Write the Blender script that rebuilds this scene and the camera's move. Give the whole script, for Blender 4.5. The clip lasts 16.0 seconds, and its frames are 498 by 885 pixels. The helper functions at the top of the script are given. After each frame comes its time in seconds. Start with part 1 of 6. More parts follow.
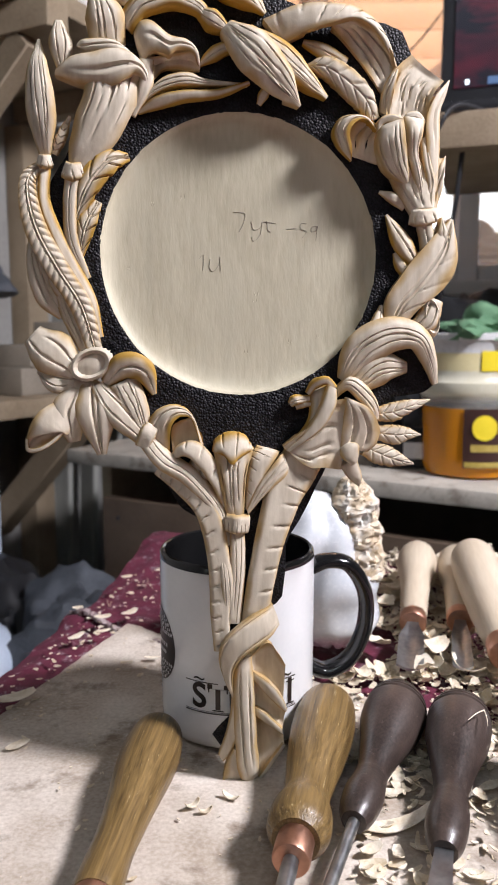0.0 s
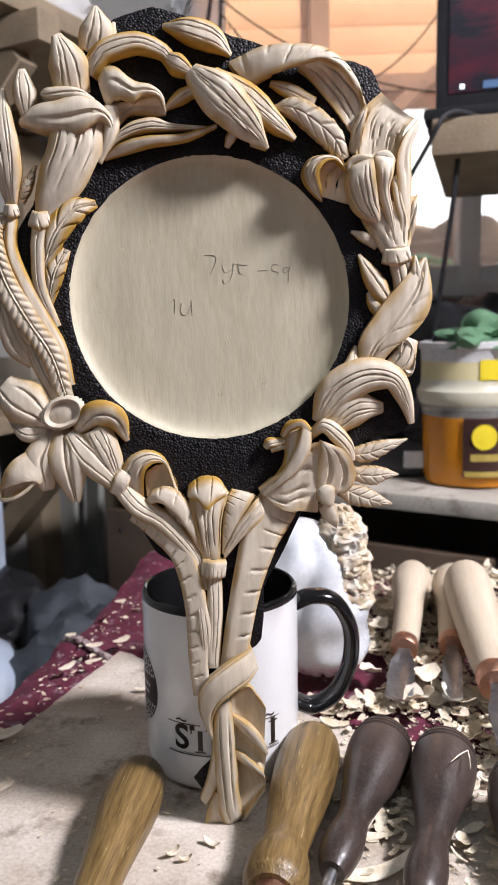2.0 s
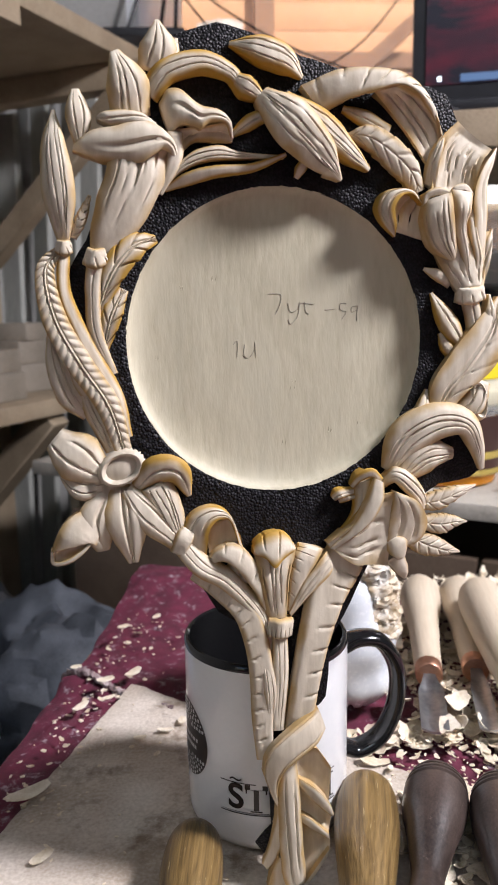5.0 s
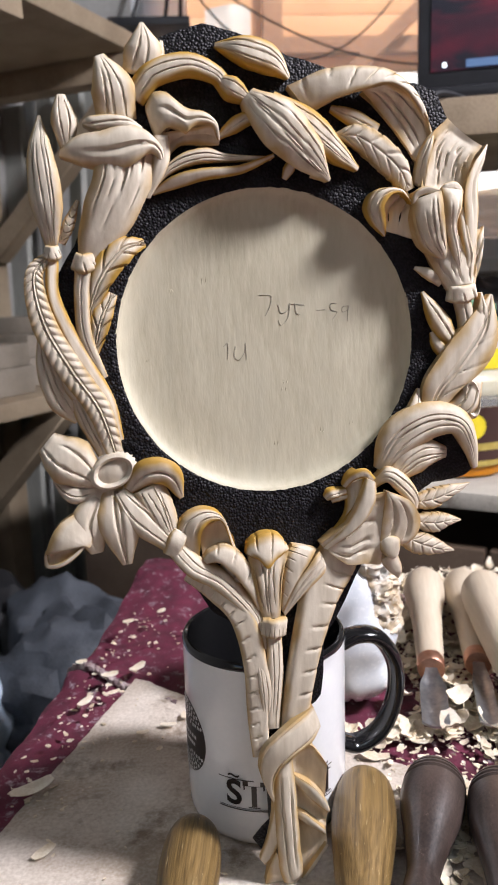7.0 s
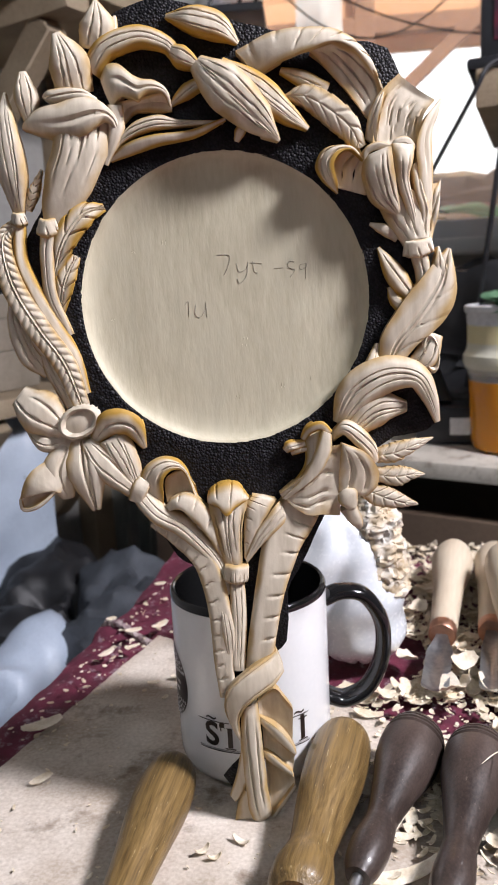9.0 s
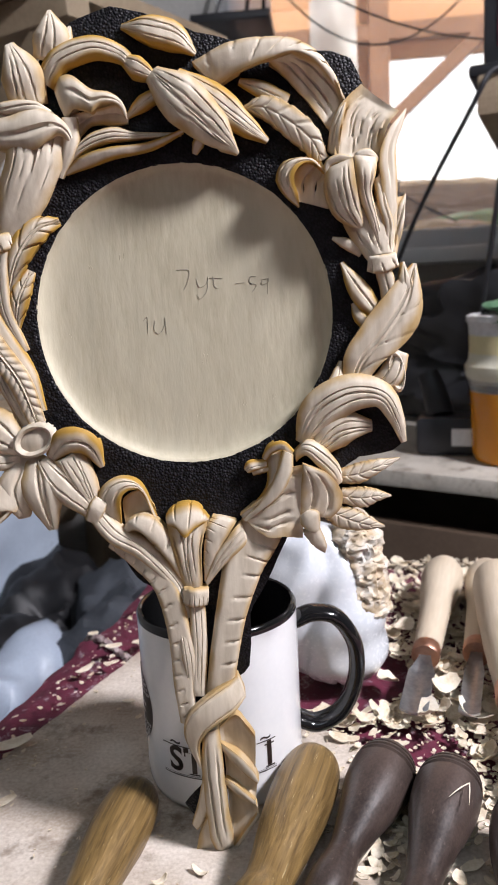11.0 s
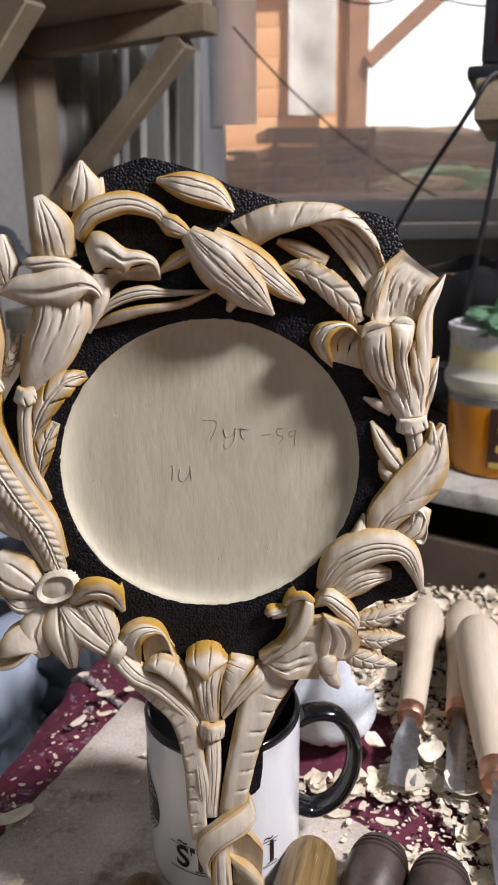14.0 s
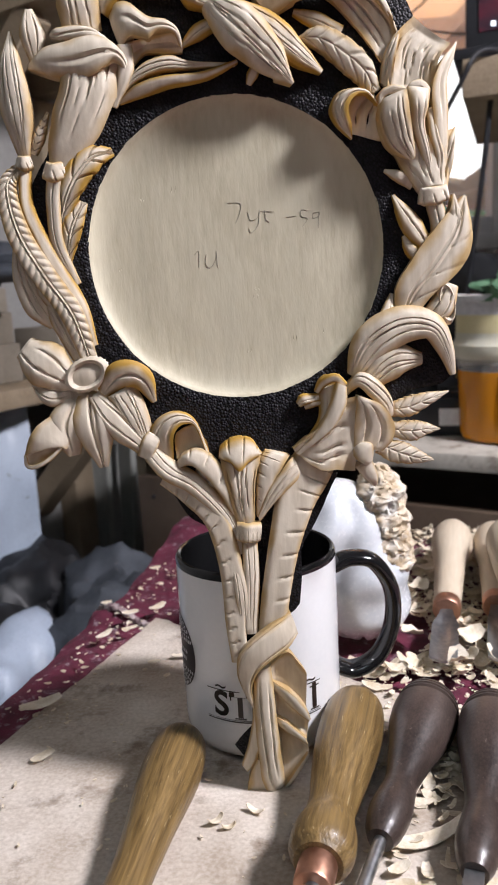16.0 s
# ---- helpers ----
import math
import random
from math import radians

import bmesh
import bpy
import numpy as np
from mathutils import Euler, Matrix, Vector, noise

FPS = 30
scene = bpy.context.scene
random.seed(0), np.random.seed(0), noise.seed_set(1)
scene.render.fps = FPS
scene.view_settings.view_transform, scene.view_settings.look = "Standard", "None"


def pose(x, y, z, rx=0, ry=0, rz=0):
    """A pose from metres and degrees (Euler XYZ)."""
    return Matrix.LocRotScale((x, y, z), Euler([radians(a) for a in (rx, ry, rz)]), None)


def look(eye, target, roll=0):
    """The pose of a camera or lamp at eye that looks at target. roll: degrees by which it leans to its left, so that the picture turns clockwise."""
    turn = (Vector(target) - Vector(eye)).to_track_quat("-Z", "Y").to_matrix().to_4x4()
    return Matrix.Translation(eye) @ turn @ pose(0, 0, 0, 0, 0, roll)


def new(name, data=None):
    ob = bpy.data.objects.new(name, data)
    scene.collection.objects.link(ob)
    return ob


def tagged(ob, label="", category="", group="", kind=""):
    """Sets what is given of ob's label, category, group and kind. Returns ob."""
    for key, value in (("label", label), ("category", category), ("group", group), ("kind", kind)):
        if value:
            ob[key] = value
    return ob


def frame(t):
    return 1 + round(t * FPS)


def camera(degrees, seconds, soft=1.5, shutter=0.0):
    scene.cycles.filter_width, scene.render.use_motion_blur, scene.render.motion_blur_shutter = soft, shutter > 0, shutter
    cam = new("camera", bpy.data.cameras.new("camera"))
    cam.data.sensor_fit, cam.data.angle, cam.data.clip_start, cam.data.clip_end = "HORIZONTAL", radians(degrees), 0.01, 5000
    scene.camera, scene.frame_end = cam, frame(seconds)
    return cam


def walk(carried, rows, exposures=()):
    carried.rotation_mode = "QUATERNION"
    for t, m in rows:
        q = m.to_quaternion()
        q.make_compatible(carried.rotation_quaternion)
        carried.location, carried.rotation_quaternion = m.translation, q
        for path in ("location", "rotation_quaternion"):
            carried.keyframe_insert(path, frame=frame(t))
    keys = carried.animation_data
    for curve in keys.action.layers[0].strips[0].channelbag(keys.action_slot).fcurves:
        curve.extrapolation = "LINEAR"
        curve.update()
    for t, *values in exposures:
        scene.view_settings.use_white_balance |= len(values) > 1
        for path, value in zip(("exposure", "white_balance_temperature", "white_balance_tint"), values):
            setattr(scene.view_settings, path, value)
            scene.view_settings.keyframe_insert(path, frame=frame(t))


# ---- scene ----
cam = camera(35.7, 16.0, soft=1.8)
cam.data.dof.use_dof = True
cam.data.dof.focus_distance, cam.data.dof.aperture_fstop = 0.345, 25.0
METRES, EYE, TILT, LEAN, TURN = 0.48, 0.209, -8.0, 0.0, 0.0
ROWS = [
    (0.0, 0.0, 0.0, 0.0, 0.0, 0.0, -0.0),
    (0.5, 0.0079, -0.011, 0.0248, 0.21, -0.05, 0.18),
    (1.0, 0.0142, -0.0078, 0.0367, 0.52, -0.14, 0.48),
    (1.5, 0.0306, 0.0043, 0.038, 0.81, -0.24, 0.78),
    (2.0, 0.0351, 0.0059, 0.0454, 0.88, -0.36, 0.98),
    (2.5, 0.0088, 0.0026, 0.0485, 0.63, -0.57, 1.05),
    (3.0, -0.0202, 0.0068, 0.0592, -0.06, -0.91, 1.01),
    (3.5, -0.0457, 0.0211, 0.0616, -1.15, -1.33, 0.94),
    (4.0, -0.0633, 0.036, 0.0784, -2.52, -1.77, 0.97),
    (6.5, -0.0853, 0.0692, 0.1344, -4.69, -2.88, 1.94),
    (7.0, -0.0607, 0.0544, 0.1257, -2.99, -3.2, 2.17),
    (7.5, -0.0172, 0.0448, 0.1127, -0.72, -3.52, 2.35),
    (8.0, 0.0272, 0.0379, 0.0948, 1.62, -3.78, 2.45),
    (8.5, 0.0455, 0.0283, 0.086, 3.55, -3.82, 2.48),
    (9.0, 0.0677, 0.0231, 0.0892, 4.84, -3.61, 2.45),
    (9.5, 0.0912, 0.0328, 0.0858, 5.53, -3.34, 2.44),
    (10.0, 0.1085, 0.0386, 0.0917, 5.95, -3.08, 2.44),
    (12.5, 0.1197, 0.0643, 0.1164, 5.86, -4.56, 1.69),
    (13.0, 0.0936, 0.0653, 0.1867, 5.06, -6.39, 1.22),
    (13.5, 0.072, 0.0693, 0.2667, 4.01, -7.84, 0.67),
    (14.0, 0.0598, 0.0645, 0.2988, 3.07, -9.01, 0.18),
    (14.5, 0.0632, 0.0527, 0.2827, 2.33, -8.03, -0.0),
    (15.0, 0.0574, 0.0512, 0.2018, 2.64, -5.1, 1.43),
    (15.5, 0.0595, 0.0481, 0.1145, 2.98, -3.58, 2.8),
    (16.0, 0.0326, 0.0372, 0.0386, 3.13, -2.86, 2.77),
]
walk(cam, [(t, pose(0, 0, EYE, TILT, LEAN, TURN) @ pose(METRES * x, METRES * y, METRES * z, 90 + pitch, roll, yaw)) for t, x, y, z, yaw, pitch, roll in ROWS],
     exposures=((0.0, 0.12), (4.0, 0.13), (7.0, 0.18), (9.5, 0.10), (12.5, -0.04), (13.5, -0.10), (14.5, -0.10), (16.0, 0.04)))

# ---- world and light ----
world = bpy.data.worlds.new("world")
scene.world = world
world.use_nodes = True
wn = world.node_tree.nodes
sky = wn.new("ShaderNodeTexSky")
sky.sky_type, sky.sun_disc = "NISHITA", False
sky.sun_elevation, sky.sun_rotation = radians(44.5), radians(162)
wn["Background"].inputs["Strength"].default_value = 0.15
world.node_tree.links.new(sky.outputs[0], wn["Background"].inputs["Color"])

sun = new("sun", bpy.data.lights.new("sun", "SUN"))
sun.data.energy, sun.data.angle, sun.data.color = 5.0, radians(0.6), (1.0, 0.93, 0.82)
sun.matrix_world = look((2.6, -3.0, 7.0), (0.6, 3.2, 0.6))

# workshop lamp: up to the right of the bench, a little in front of the carving
lamp = new("work_lamp_light", bpy.data.lights.new("work_lamp_light", "AREA"))
lamp.data.shape, lamp.data.size, lamp.data.energy, lamp.data.color = "DISK", 0.22, 31.0, (1.0, 0.975, 1.06)
lamp.matrix_world = look((0.88, 0.10, 1.06), (0.0, 0.36, 0.12))
# added bluish fill over the middle of the shop, behind the camera; no fixture stands there
fill_lamp = new("added_fill_light", bpy.data.lights.new("added_fill_light", "AREA"))
fill_lamp.data.shape, fill_lamp.data.size, fill_lamp.data.size_y, fill_lamp.data.energy, fill_lamp.data.color = "RECTANGLE", 1.1, 0.12, 3.5, (0.74, 0.87, 1.0)
fill_lamp.matrix_world = look((0.1, -0.7, 1.6), (0.0, 0.5, 0.0))

# ---- materials ----
def material(name):
    m = bpy.data.materials.new(name)
    m.use_nodes = True
    return m, m.node_tree.nodes, m.node_tree.links, m.node_tree.nodes["Principled BSDF"]


def ramp_node(nodes, stops):
    r = nodes.new("ShaderNodeValToRGB")
    e = r.color_ramp.elements
    while len(e) < len(stops):
        e.new(0.5)
    for el, (p, c) in zip(e, stops):
        el.position, el.color = p, (*c, 1)
    return r


def surface(name, low, high, scale=40.0, rough=0.6, bump=0.2, fine=400.0, metal=0.0, stretch=(1, 1, 1), spec=0.5, spots=None, coat=0.0, detail=6, bump_dist=0.001):
    """Two noises, coarse for stains and fine for grain, over object coordinates in metres."""
    m, n, l, b = material(name)
    co = n.new("ShaderNodeTexCoord")
    mp = n.new("ShaderNodeMapping")
    mp.inputs["Scale"].default_value = stretch
    l.new(co.outputs["Object"], mp.inputs[0])
    a, f = n.new("ShaderNodeTexNoise"), n.new("ShaderNodeTexNoise")
    a.inputs["Scale"].default_value, a.inputs["Detail"].default_value = scale, detail
    f.inputs["Scale"].default_value, f.inputs["Detail"].default_value = fine, 4
    l.new(mp.outputs[0], a.inputs["Vector"]), l.new(mp.outputs[0], f.inputs["Vector"])
    info = n.new("ShaderNodeObjectInfo")
    mixv = n.new("ShaderNodeMath")
    mixv.operation = "MULTIPLY_ADD"
    mixv.inputs[1].default_value, mixv.inputs[2].default_value = 0.35, 0.0
    l.new(f.outputs["Fac"], mixv.inputs[0])
    add = n.new("ShaderNodeMath")
    add.operation = "MULTIPLY_ADD"
    add.inputs[1].default_value = 0.65
    l.new(a.outputs["Fac"], add.inputs[0]), l.new(mixv.outputs[0], add.inputs[2])
    add2 = n.new("ShaderNodeMath")
    add2.operation = "MULTIPLY_ADD"
    add2.inputs[1].default_value = 0.12
    l.new(info.outputs["Random"], add2.inputs[0]), l.new(add.outputs[0], add2.inputs[2])
    r = ramp_node(n, [(0.36, low), (0.72, high)])
    l.new(add2.outputs[0], r.inputs[0])
    out = r.outputs[0]
    if spots:
        colour, sc, lo, hi = spots
        v = n.new("ShaderNodeTexNoise")
        v.inputs["Scale"].default_value, v.inputs["Detail"].default_value, v.inputs["Roughness"].default_value = sc, 8, 0.7
        l.new(mp.outputs[0], v.inputs["Vector"])
        vr = ramp_node(n, [(lo, (0, 0, 0)), (hi, (1, 1, 1))])
        l.new(v.outputs["Fac"], vr.inputs[0])
        mx = n.new("ShaderNodeMixRGB")
        mx.inputs[2].default_value = (*colour, 1)
        l.new(vr.outputs[0], mx.inputs[0]), l.new(out, mx.inputs[1])
        out = mx.outputs[0]
    l.new(out, b.inputs["Base Color"])
    bp = n.new("ShaderNodeBump")
    bp.inputs["Strength"].default_value, bp.inputs["Distance"].default_value = bump, bump_dist
    l.new(add.outputs[0], bp.inputs["Height"]), l.new(bp.outputs[0], b.inputs["Normal"])
    rr = n.new("ShaderNodeMapRange")
    rr.inputs["To Min"].default_value, rr.inputs["To Max"].default_value = max(0.02, rough - 0.12), min(1, rough + 0.12)
    l.new(f.outputs["Fac"], rr.inputs["Value"]), l.new(rr.outputs[0], b.inputs["Roughness"])
    b.inputs["Metallic"].default_value, b.inputs["Specular IOR Level"].default_value = metal, spec
    b.inputs["Coat Weight"].default_value = coat
    return m


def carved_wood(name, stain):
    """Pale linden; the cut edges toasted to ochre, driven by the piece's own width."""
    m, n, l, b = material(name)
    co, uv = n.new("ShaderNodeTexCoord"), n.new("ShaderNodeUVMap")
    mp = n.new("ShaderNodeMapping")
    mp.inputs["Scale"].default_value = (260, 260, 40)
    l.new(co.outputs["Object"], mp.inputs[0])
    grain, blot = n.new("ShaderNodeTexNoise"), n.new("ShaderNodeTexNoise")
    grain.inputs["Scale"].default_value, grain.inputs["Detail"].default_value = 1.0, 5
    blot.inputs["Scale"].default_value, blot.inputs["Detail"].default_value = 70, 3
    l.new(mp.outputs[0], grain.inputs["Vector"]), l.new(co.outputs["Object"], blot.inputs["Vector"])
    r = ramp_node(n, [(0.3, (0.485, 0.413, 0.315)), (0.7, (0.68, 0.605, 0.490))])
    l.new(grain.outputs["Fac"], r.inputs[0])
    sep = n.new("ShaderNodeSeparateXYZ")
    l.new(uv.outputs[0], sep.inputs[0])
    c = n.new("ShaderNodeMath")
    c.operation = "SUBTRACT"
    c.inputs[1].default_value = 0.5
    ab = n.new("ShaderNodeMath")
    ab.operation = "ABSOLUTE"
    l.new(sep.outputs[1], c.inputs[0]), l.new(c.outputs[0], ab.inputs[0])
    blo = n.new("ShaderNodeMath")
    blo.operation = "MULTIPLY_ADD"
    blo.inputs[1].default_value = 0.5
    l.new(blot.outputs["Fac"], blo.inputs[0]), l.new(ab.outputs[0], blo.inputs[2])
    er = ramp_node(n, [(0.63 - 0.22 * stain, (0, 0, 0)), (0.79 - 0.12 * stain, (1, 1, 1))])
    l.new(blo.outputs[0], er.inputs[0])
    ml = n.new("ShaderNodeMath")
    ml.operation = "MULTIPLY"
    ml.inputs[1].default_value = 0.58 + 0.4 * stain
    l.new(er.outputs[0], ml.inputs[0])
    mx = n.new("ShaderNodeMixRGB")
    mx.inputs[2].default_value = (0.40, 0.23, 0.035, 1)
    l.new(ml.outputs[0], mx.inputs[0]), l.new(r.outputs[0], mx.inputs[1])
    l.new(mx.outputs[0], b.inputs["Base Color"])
    b.inputs["Roughness"].default_value = 0.62
    b.inputs["Specular IOR Level"].default_value = 0.3
    bp = n.new("ShaderNodeBump")
    bp.inputs["Strength"].default_value, bp.inputs["Distance"].default_value = 0.22, 0.0004
    tool = n.new("ShaderNodeTexNoise")
    tool.inputs["Scale"].default_value, tool.inputs["Detail"].default_value = 420, 2
    l.new(co.outputs["Object"], tool.inputs["Vector"])
    sm = n.new("ShaderNodeMath")
    l.new(grain.outputs["Fac"], sm.inputs[0]), l.new(tool.outputs["Fac"], sm.inputs[1])
    l.new(sm.outputs[0], bp.inputs["Height"]), l.new(bp.outputs[0], b.inputs["Normal"])
    return m


def black_stipple():
    m, n, l, b = material("black_stippled_paint")
    co = n.new("ShaderNodeTexCoord")
    v, f = n.new("ShaderNodeTexVoronoi"), n.new("ShaderNodeTexNoise")
    v.inputs["Scale"].default_value, v.inputs["Randomness"].default_value = 900, 1.0
    f.inputs["Scale"].default_value = 900
    l.new(co.outputs["Object"], v.inputs["Vector"]), l.new(co.outputs["Object"], f.inputs["Vector"])
    # sheen and pit shade put into the colour: violet-grey crowns, blacker gaps
    r = ramp_node(n, [(0.0, (0.016, 0.014, 0.020)), (0.7, (0.003, 0.003, 0.003))])
    l.new(v.outputs["Distance"], r.inputs[0]), l.new(r.outputs[0], b.inputs["Base Color"])
    bp = n.new("ShaderNodeBump")
    bp.invert = True
    bp.inputs["Strength"].default_value, bp.inputs["Distance"].default_value = 0.9, 0.0006
    l.new(v.outputs["Distance"], bp.inputs["Height"]), l.new(bp.outputs[0], b.inputs["Normal"])
    rr = n.new("ShaderNodeMapRange")
    rr.inputs["To Min"].default_value, rr.inputs["To Max"].default_value = 0.34, 0.62
    b.inputs["Specular IOR Level"].default_value = 0.19
    l.new(f.outputs["Fac"], rr.inputs["Value"]), l.new(rr.outputs[0], b.inputs["Roughness"])
    return m


def glass_like(name, colour, rough=0.05, transmission=0.9, ior=1.45):
    m, n, l, b = material(name)
    b.inputs["Base Color"].default_value = (*colour, 1)
    b.inputs["Roughness"].default_value, b.inputs["Transmission Weight"].default_value, b.inputs["IOR"].default_value = rough, transmission, ior
    return m


def glowing(name, colour, strength):
    m, n, l, b = material(name)
    b.inputs["Base Color"].default_value = (0.01, 0.01, 0.01, 1)
    b.inputs["Emission Color"].default_value, b.inputs["Emission Strength"].default_value = (*colour, 1), strength
    return m


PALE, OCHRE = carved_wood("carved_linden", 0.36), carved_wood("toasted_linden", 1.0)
BLACK = black_stipple()
DISC = surface("bare_linden_disc", (0.39, 0.345, 0.24), (0.57, 0.52, 0.385), 42, 0.62, 0.8, 480, stretch=(1.0, 1.0, 0.24), bump_dist=0.0005, detail=7, spots=((0.46, 0.42, 0.31), 60, 0.50, 0.72))
PENCIL = surface("pencil", (0.22, 0.20, 0.165), (0.36, 0.33, 0.26), 500, 0.6)
MUG_WHITE = surface("white_glaze", (0.74, 0.745, 0.75), (0.80, 0.80, 0.80), 20, 0.16, 0.02, coat=0.4)
MUG_BLACK = surface("black_glaze", (0.006, 0.006, 0.007), (0.012, 0.012, 0.012), 20, 0.14, 0.02, coat=0.25)
PRINT = surface("dark_print", (0.012, 0.008, 0.008), (0.03, 0.018, 0.014), 200, 0.35, 0.0)
PRINT_WHITE = surface("light_print", (0.55, 0.55, 0.55), (0.7, 0.7, 0.7), 200, 0.35, 0.0)
BOARD = surface("dusty_fibreboard", (0.38, 0.31, 0.24), (0.76, 0.69, 0.61), 20, 0.85, 0.8, 520, spots=((0.22, 0.165, 0.12), 26, 0.53, 0.66))
VELVET = surface("wine_red_plush", (0.042, 0.007, 0.016), (0.150, 0.018, 0.046), 90, 0.75, 0.9, 1200, spots=((0.34, 0.27, 0.30), 130, 0.56, 0.68))
HEM = surface("frayed_hem", (0.16, 0.09, 0.10), (0.52, 0.45, 0.43), 160, 0.85, 0.6, 900)
OAK = surface("oiled_oak", (0.040, 0.021, 0.006), (0.245, 0.155, 0.055), 330, 0.40, 0.6, 1300, stretch=(1, 1, 0.035), coat=0.10, detail=8, spots=((0.50, 0.40, 0.22), 1100, 0.63, 0.68))
WALNUT = surface("worn_dark_walnut", (0.020, 0.014, 0.012), (0.100, 0.070, 0.058), 45, 0.38, 0.3, 900, stretch=(1, 1, 0.6), coat=0.15, spots=((0.20, 0.16, 0.13), 320, 0.64, 0.74))
BEECH = surface("plain_beech", (0.48, 0.39, 0.28), (0.64, 0.55, 0.43), 60, 0.5, 0.3, 500, stretch=(1, 1, 0.12))
COPPER = surface("copper_ferrule", (0.42, 0.21, 0.14), (0.66, 0.38, 0.27), 80, 0.42, 0.2, metal=1.0)
STEEL = surface("tool_steel", (0.27, 0.28, 0.29), (0.50, 0.51, 0.52), 120, 0.40, 0.06, metal=1.0)
SHAVING = surface("fresh_shaving", (0.56, 0.45, 0.29), (0.88, 0.81, 0.69), 110, 0.6, 0.3, 700)
SHELL = surface("sea_shell_white", (0.54, 0.58, 0.63), (0.68, 0.70, 0.72), 30, 0.25, 0.1, coat=0.3)
SHELL_TAN = surface("sea_shell_tan", (0.40, 0.28, 0.15), (0.64, 0.54, 0.40), 90, 0.55, 0.6, spots=((0.68, 0.66, 0.61), 70, 0.46, 0.62))
TIMBER = surface("sawn_timber", (0.19, 0.14, 0.088), (0.38, 0.30, 0.205), 12, 0.7, 0.4, 260, stretch=(1, 1, 1))
TIMBER_PALE = surface("pale_offcuts", (0.17, 0.145, 0.11), (0.33, 0.285, 0.23), 14, 0.7, 0.4, 260)
TIMBER_DARK = surface("brown_panel", (0.075, 0.048, 0.032), (0.135, 0.094, 0.064), 14, 0.6, 0.3, 260)
PLANK = surface("worn_worktop", (0.34, 0.30, 0.25), (0.60, 0.56, 0.49), 14, 0.75, 0.6, 300, spots=((0.24, 0.20, 0.16), 30, 0.52, 0.66))
GREYBOARD = surface("weathered_boards", (0.28, 0.29, 0.26), (0.50, 0.50, 0.46), 16, 0.8, 0.4, 200, stretch=(1, 1, 0.2))
PLASTER = surface("grey_plaster", (0.30, 0.295, 0.28), (0.44, 0.43, 0.41), 5, 0.9, 0.4, 120)
CONCRETE = surface("shop_floor", (0.03, 0.028, 0.027), (0.07, 0.065, 0.062), 5, 0.9, 0.4, 120)
FRAME_WHITE = surface("window_paint", (0.66, 0.68, 0.70), (0.78, 0.79, 0.80), 12, 0.45, 0.1)
BLACKPLASTIC = surface("black_plastic", (0.008, 0.008, 0.010), (0.02, 0.02, 0.024), 40, 0.42, 0.1)
BAG_DARK = surface("black_bag", (0.006, 0.006, 0.008), (0.02, 0.02, 0.022), 30, 0.5, 0.4)
BAG_GREY = surface("grey_cloth", (0.018, 0.021, 0.027), (0.095, 0.106, 0.125), 22, 0.75, 0.4)
BAG_WHITE = surface("white_polythene", (0.36, 0.42, 0.52), (0.56, 0.64, 0.75), 10, 0.4, 0.3, spots=((0.12, 0.12, 0.11), 30, 0.64, 0.72))
HONEY = glass_like("honey", (0.85, 0.33, 0.02), 0.12, 0.35)
TUBWALL = glass_like("clear_tub", (0.93, 0.93, 0.88), 0.22, 0.75)
TUBLID = surface("milky_lid", (0.58, 0.54, 0.38), (0.70, 0.68, 0.58), 20, 0.35, 0.05)
LABEL_BROWN = surface("brown_label", (0.030, 0.012, 0.010), (0.05, 0.02, 0.016), 20, 0.4, 0.0)
LABEL_GOLD = surface("gold_print", (0.34, 0.25, 0.05), (0.48, 0.37, 0.10), 200, 0.4, 0.0)
LABEL_YELLOW = surface("yellow_label", (0.72, 0.56, 0.02), (0.82, 0.66, 0.04), 20, 0.4, 0.0)
GREENRAG = surface("green_rag", (0.07, 0.17, 0.09), (0.16, 0.30, 0.17), 60, 0.85, 0.5)
ORANGE = surface("orange_stained_boards", (0.72, 0.36, 0.18), (0.90, 0.52, 0.28), 6, 0.6, 0.2, 100, stretch=(0.3, 1, 1))
ORANGE_DARK = surface("stained_beam", (0.24, 0.11, 0.06), (0.36, 0.18, 0.10), 8, 0.6, 0.2, 100)
REDPLASTIC = surface("red_plastic", (0.36, 0.05, 0.02), (0.46, 0.08, 0.03), 20, 0.4, 0.0)
GREENPLASTIC = surface("green_plastic", (0.05, 0.40, 0.10), (0.10, 0.52, 0.16), 20, 0.5, 0.0)
EARTH = surface("yard_earth", (0.10, 0.09, 0.07), (0.20, 0.18, 0.14), 3, 0.9, 0.5, 40)
SHEET = surface("hanging_white_sheet", (0.66, 0.655, 0.65), (0.84, 0.83, 0.82), 24, 0.7, 0.3)
HAZE = surface("cream_wax", (0.62, 0.53, 0.26), (0.72, 0.64, 0.38), 20, 0.5, 0.05)


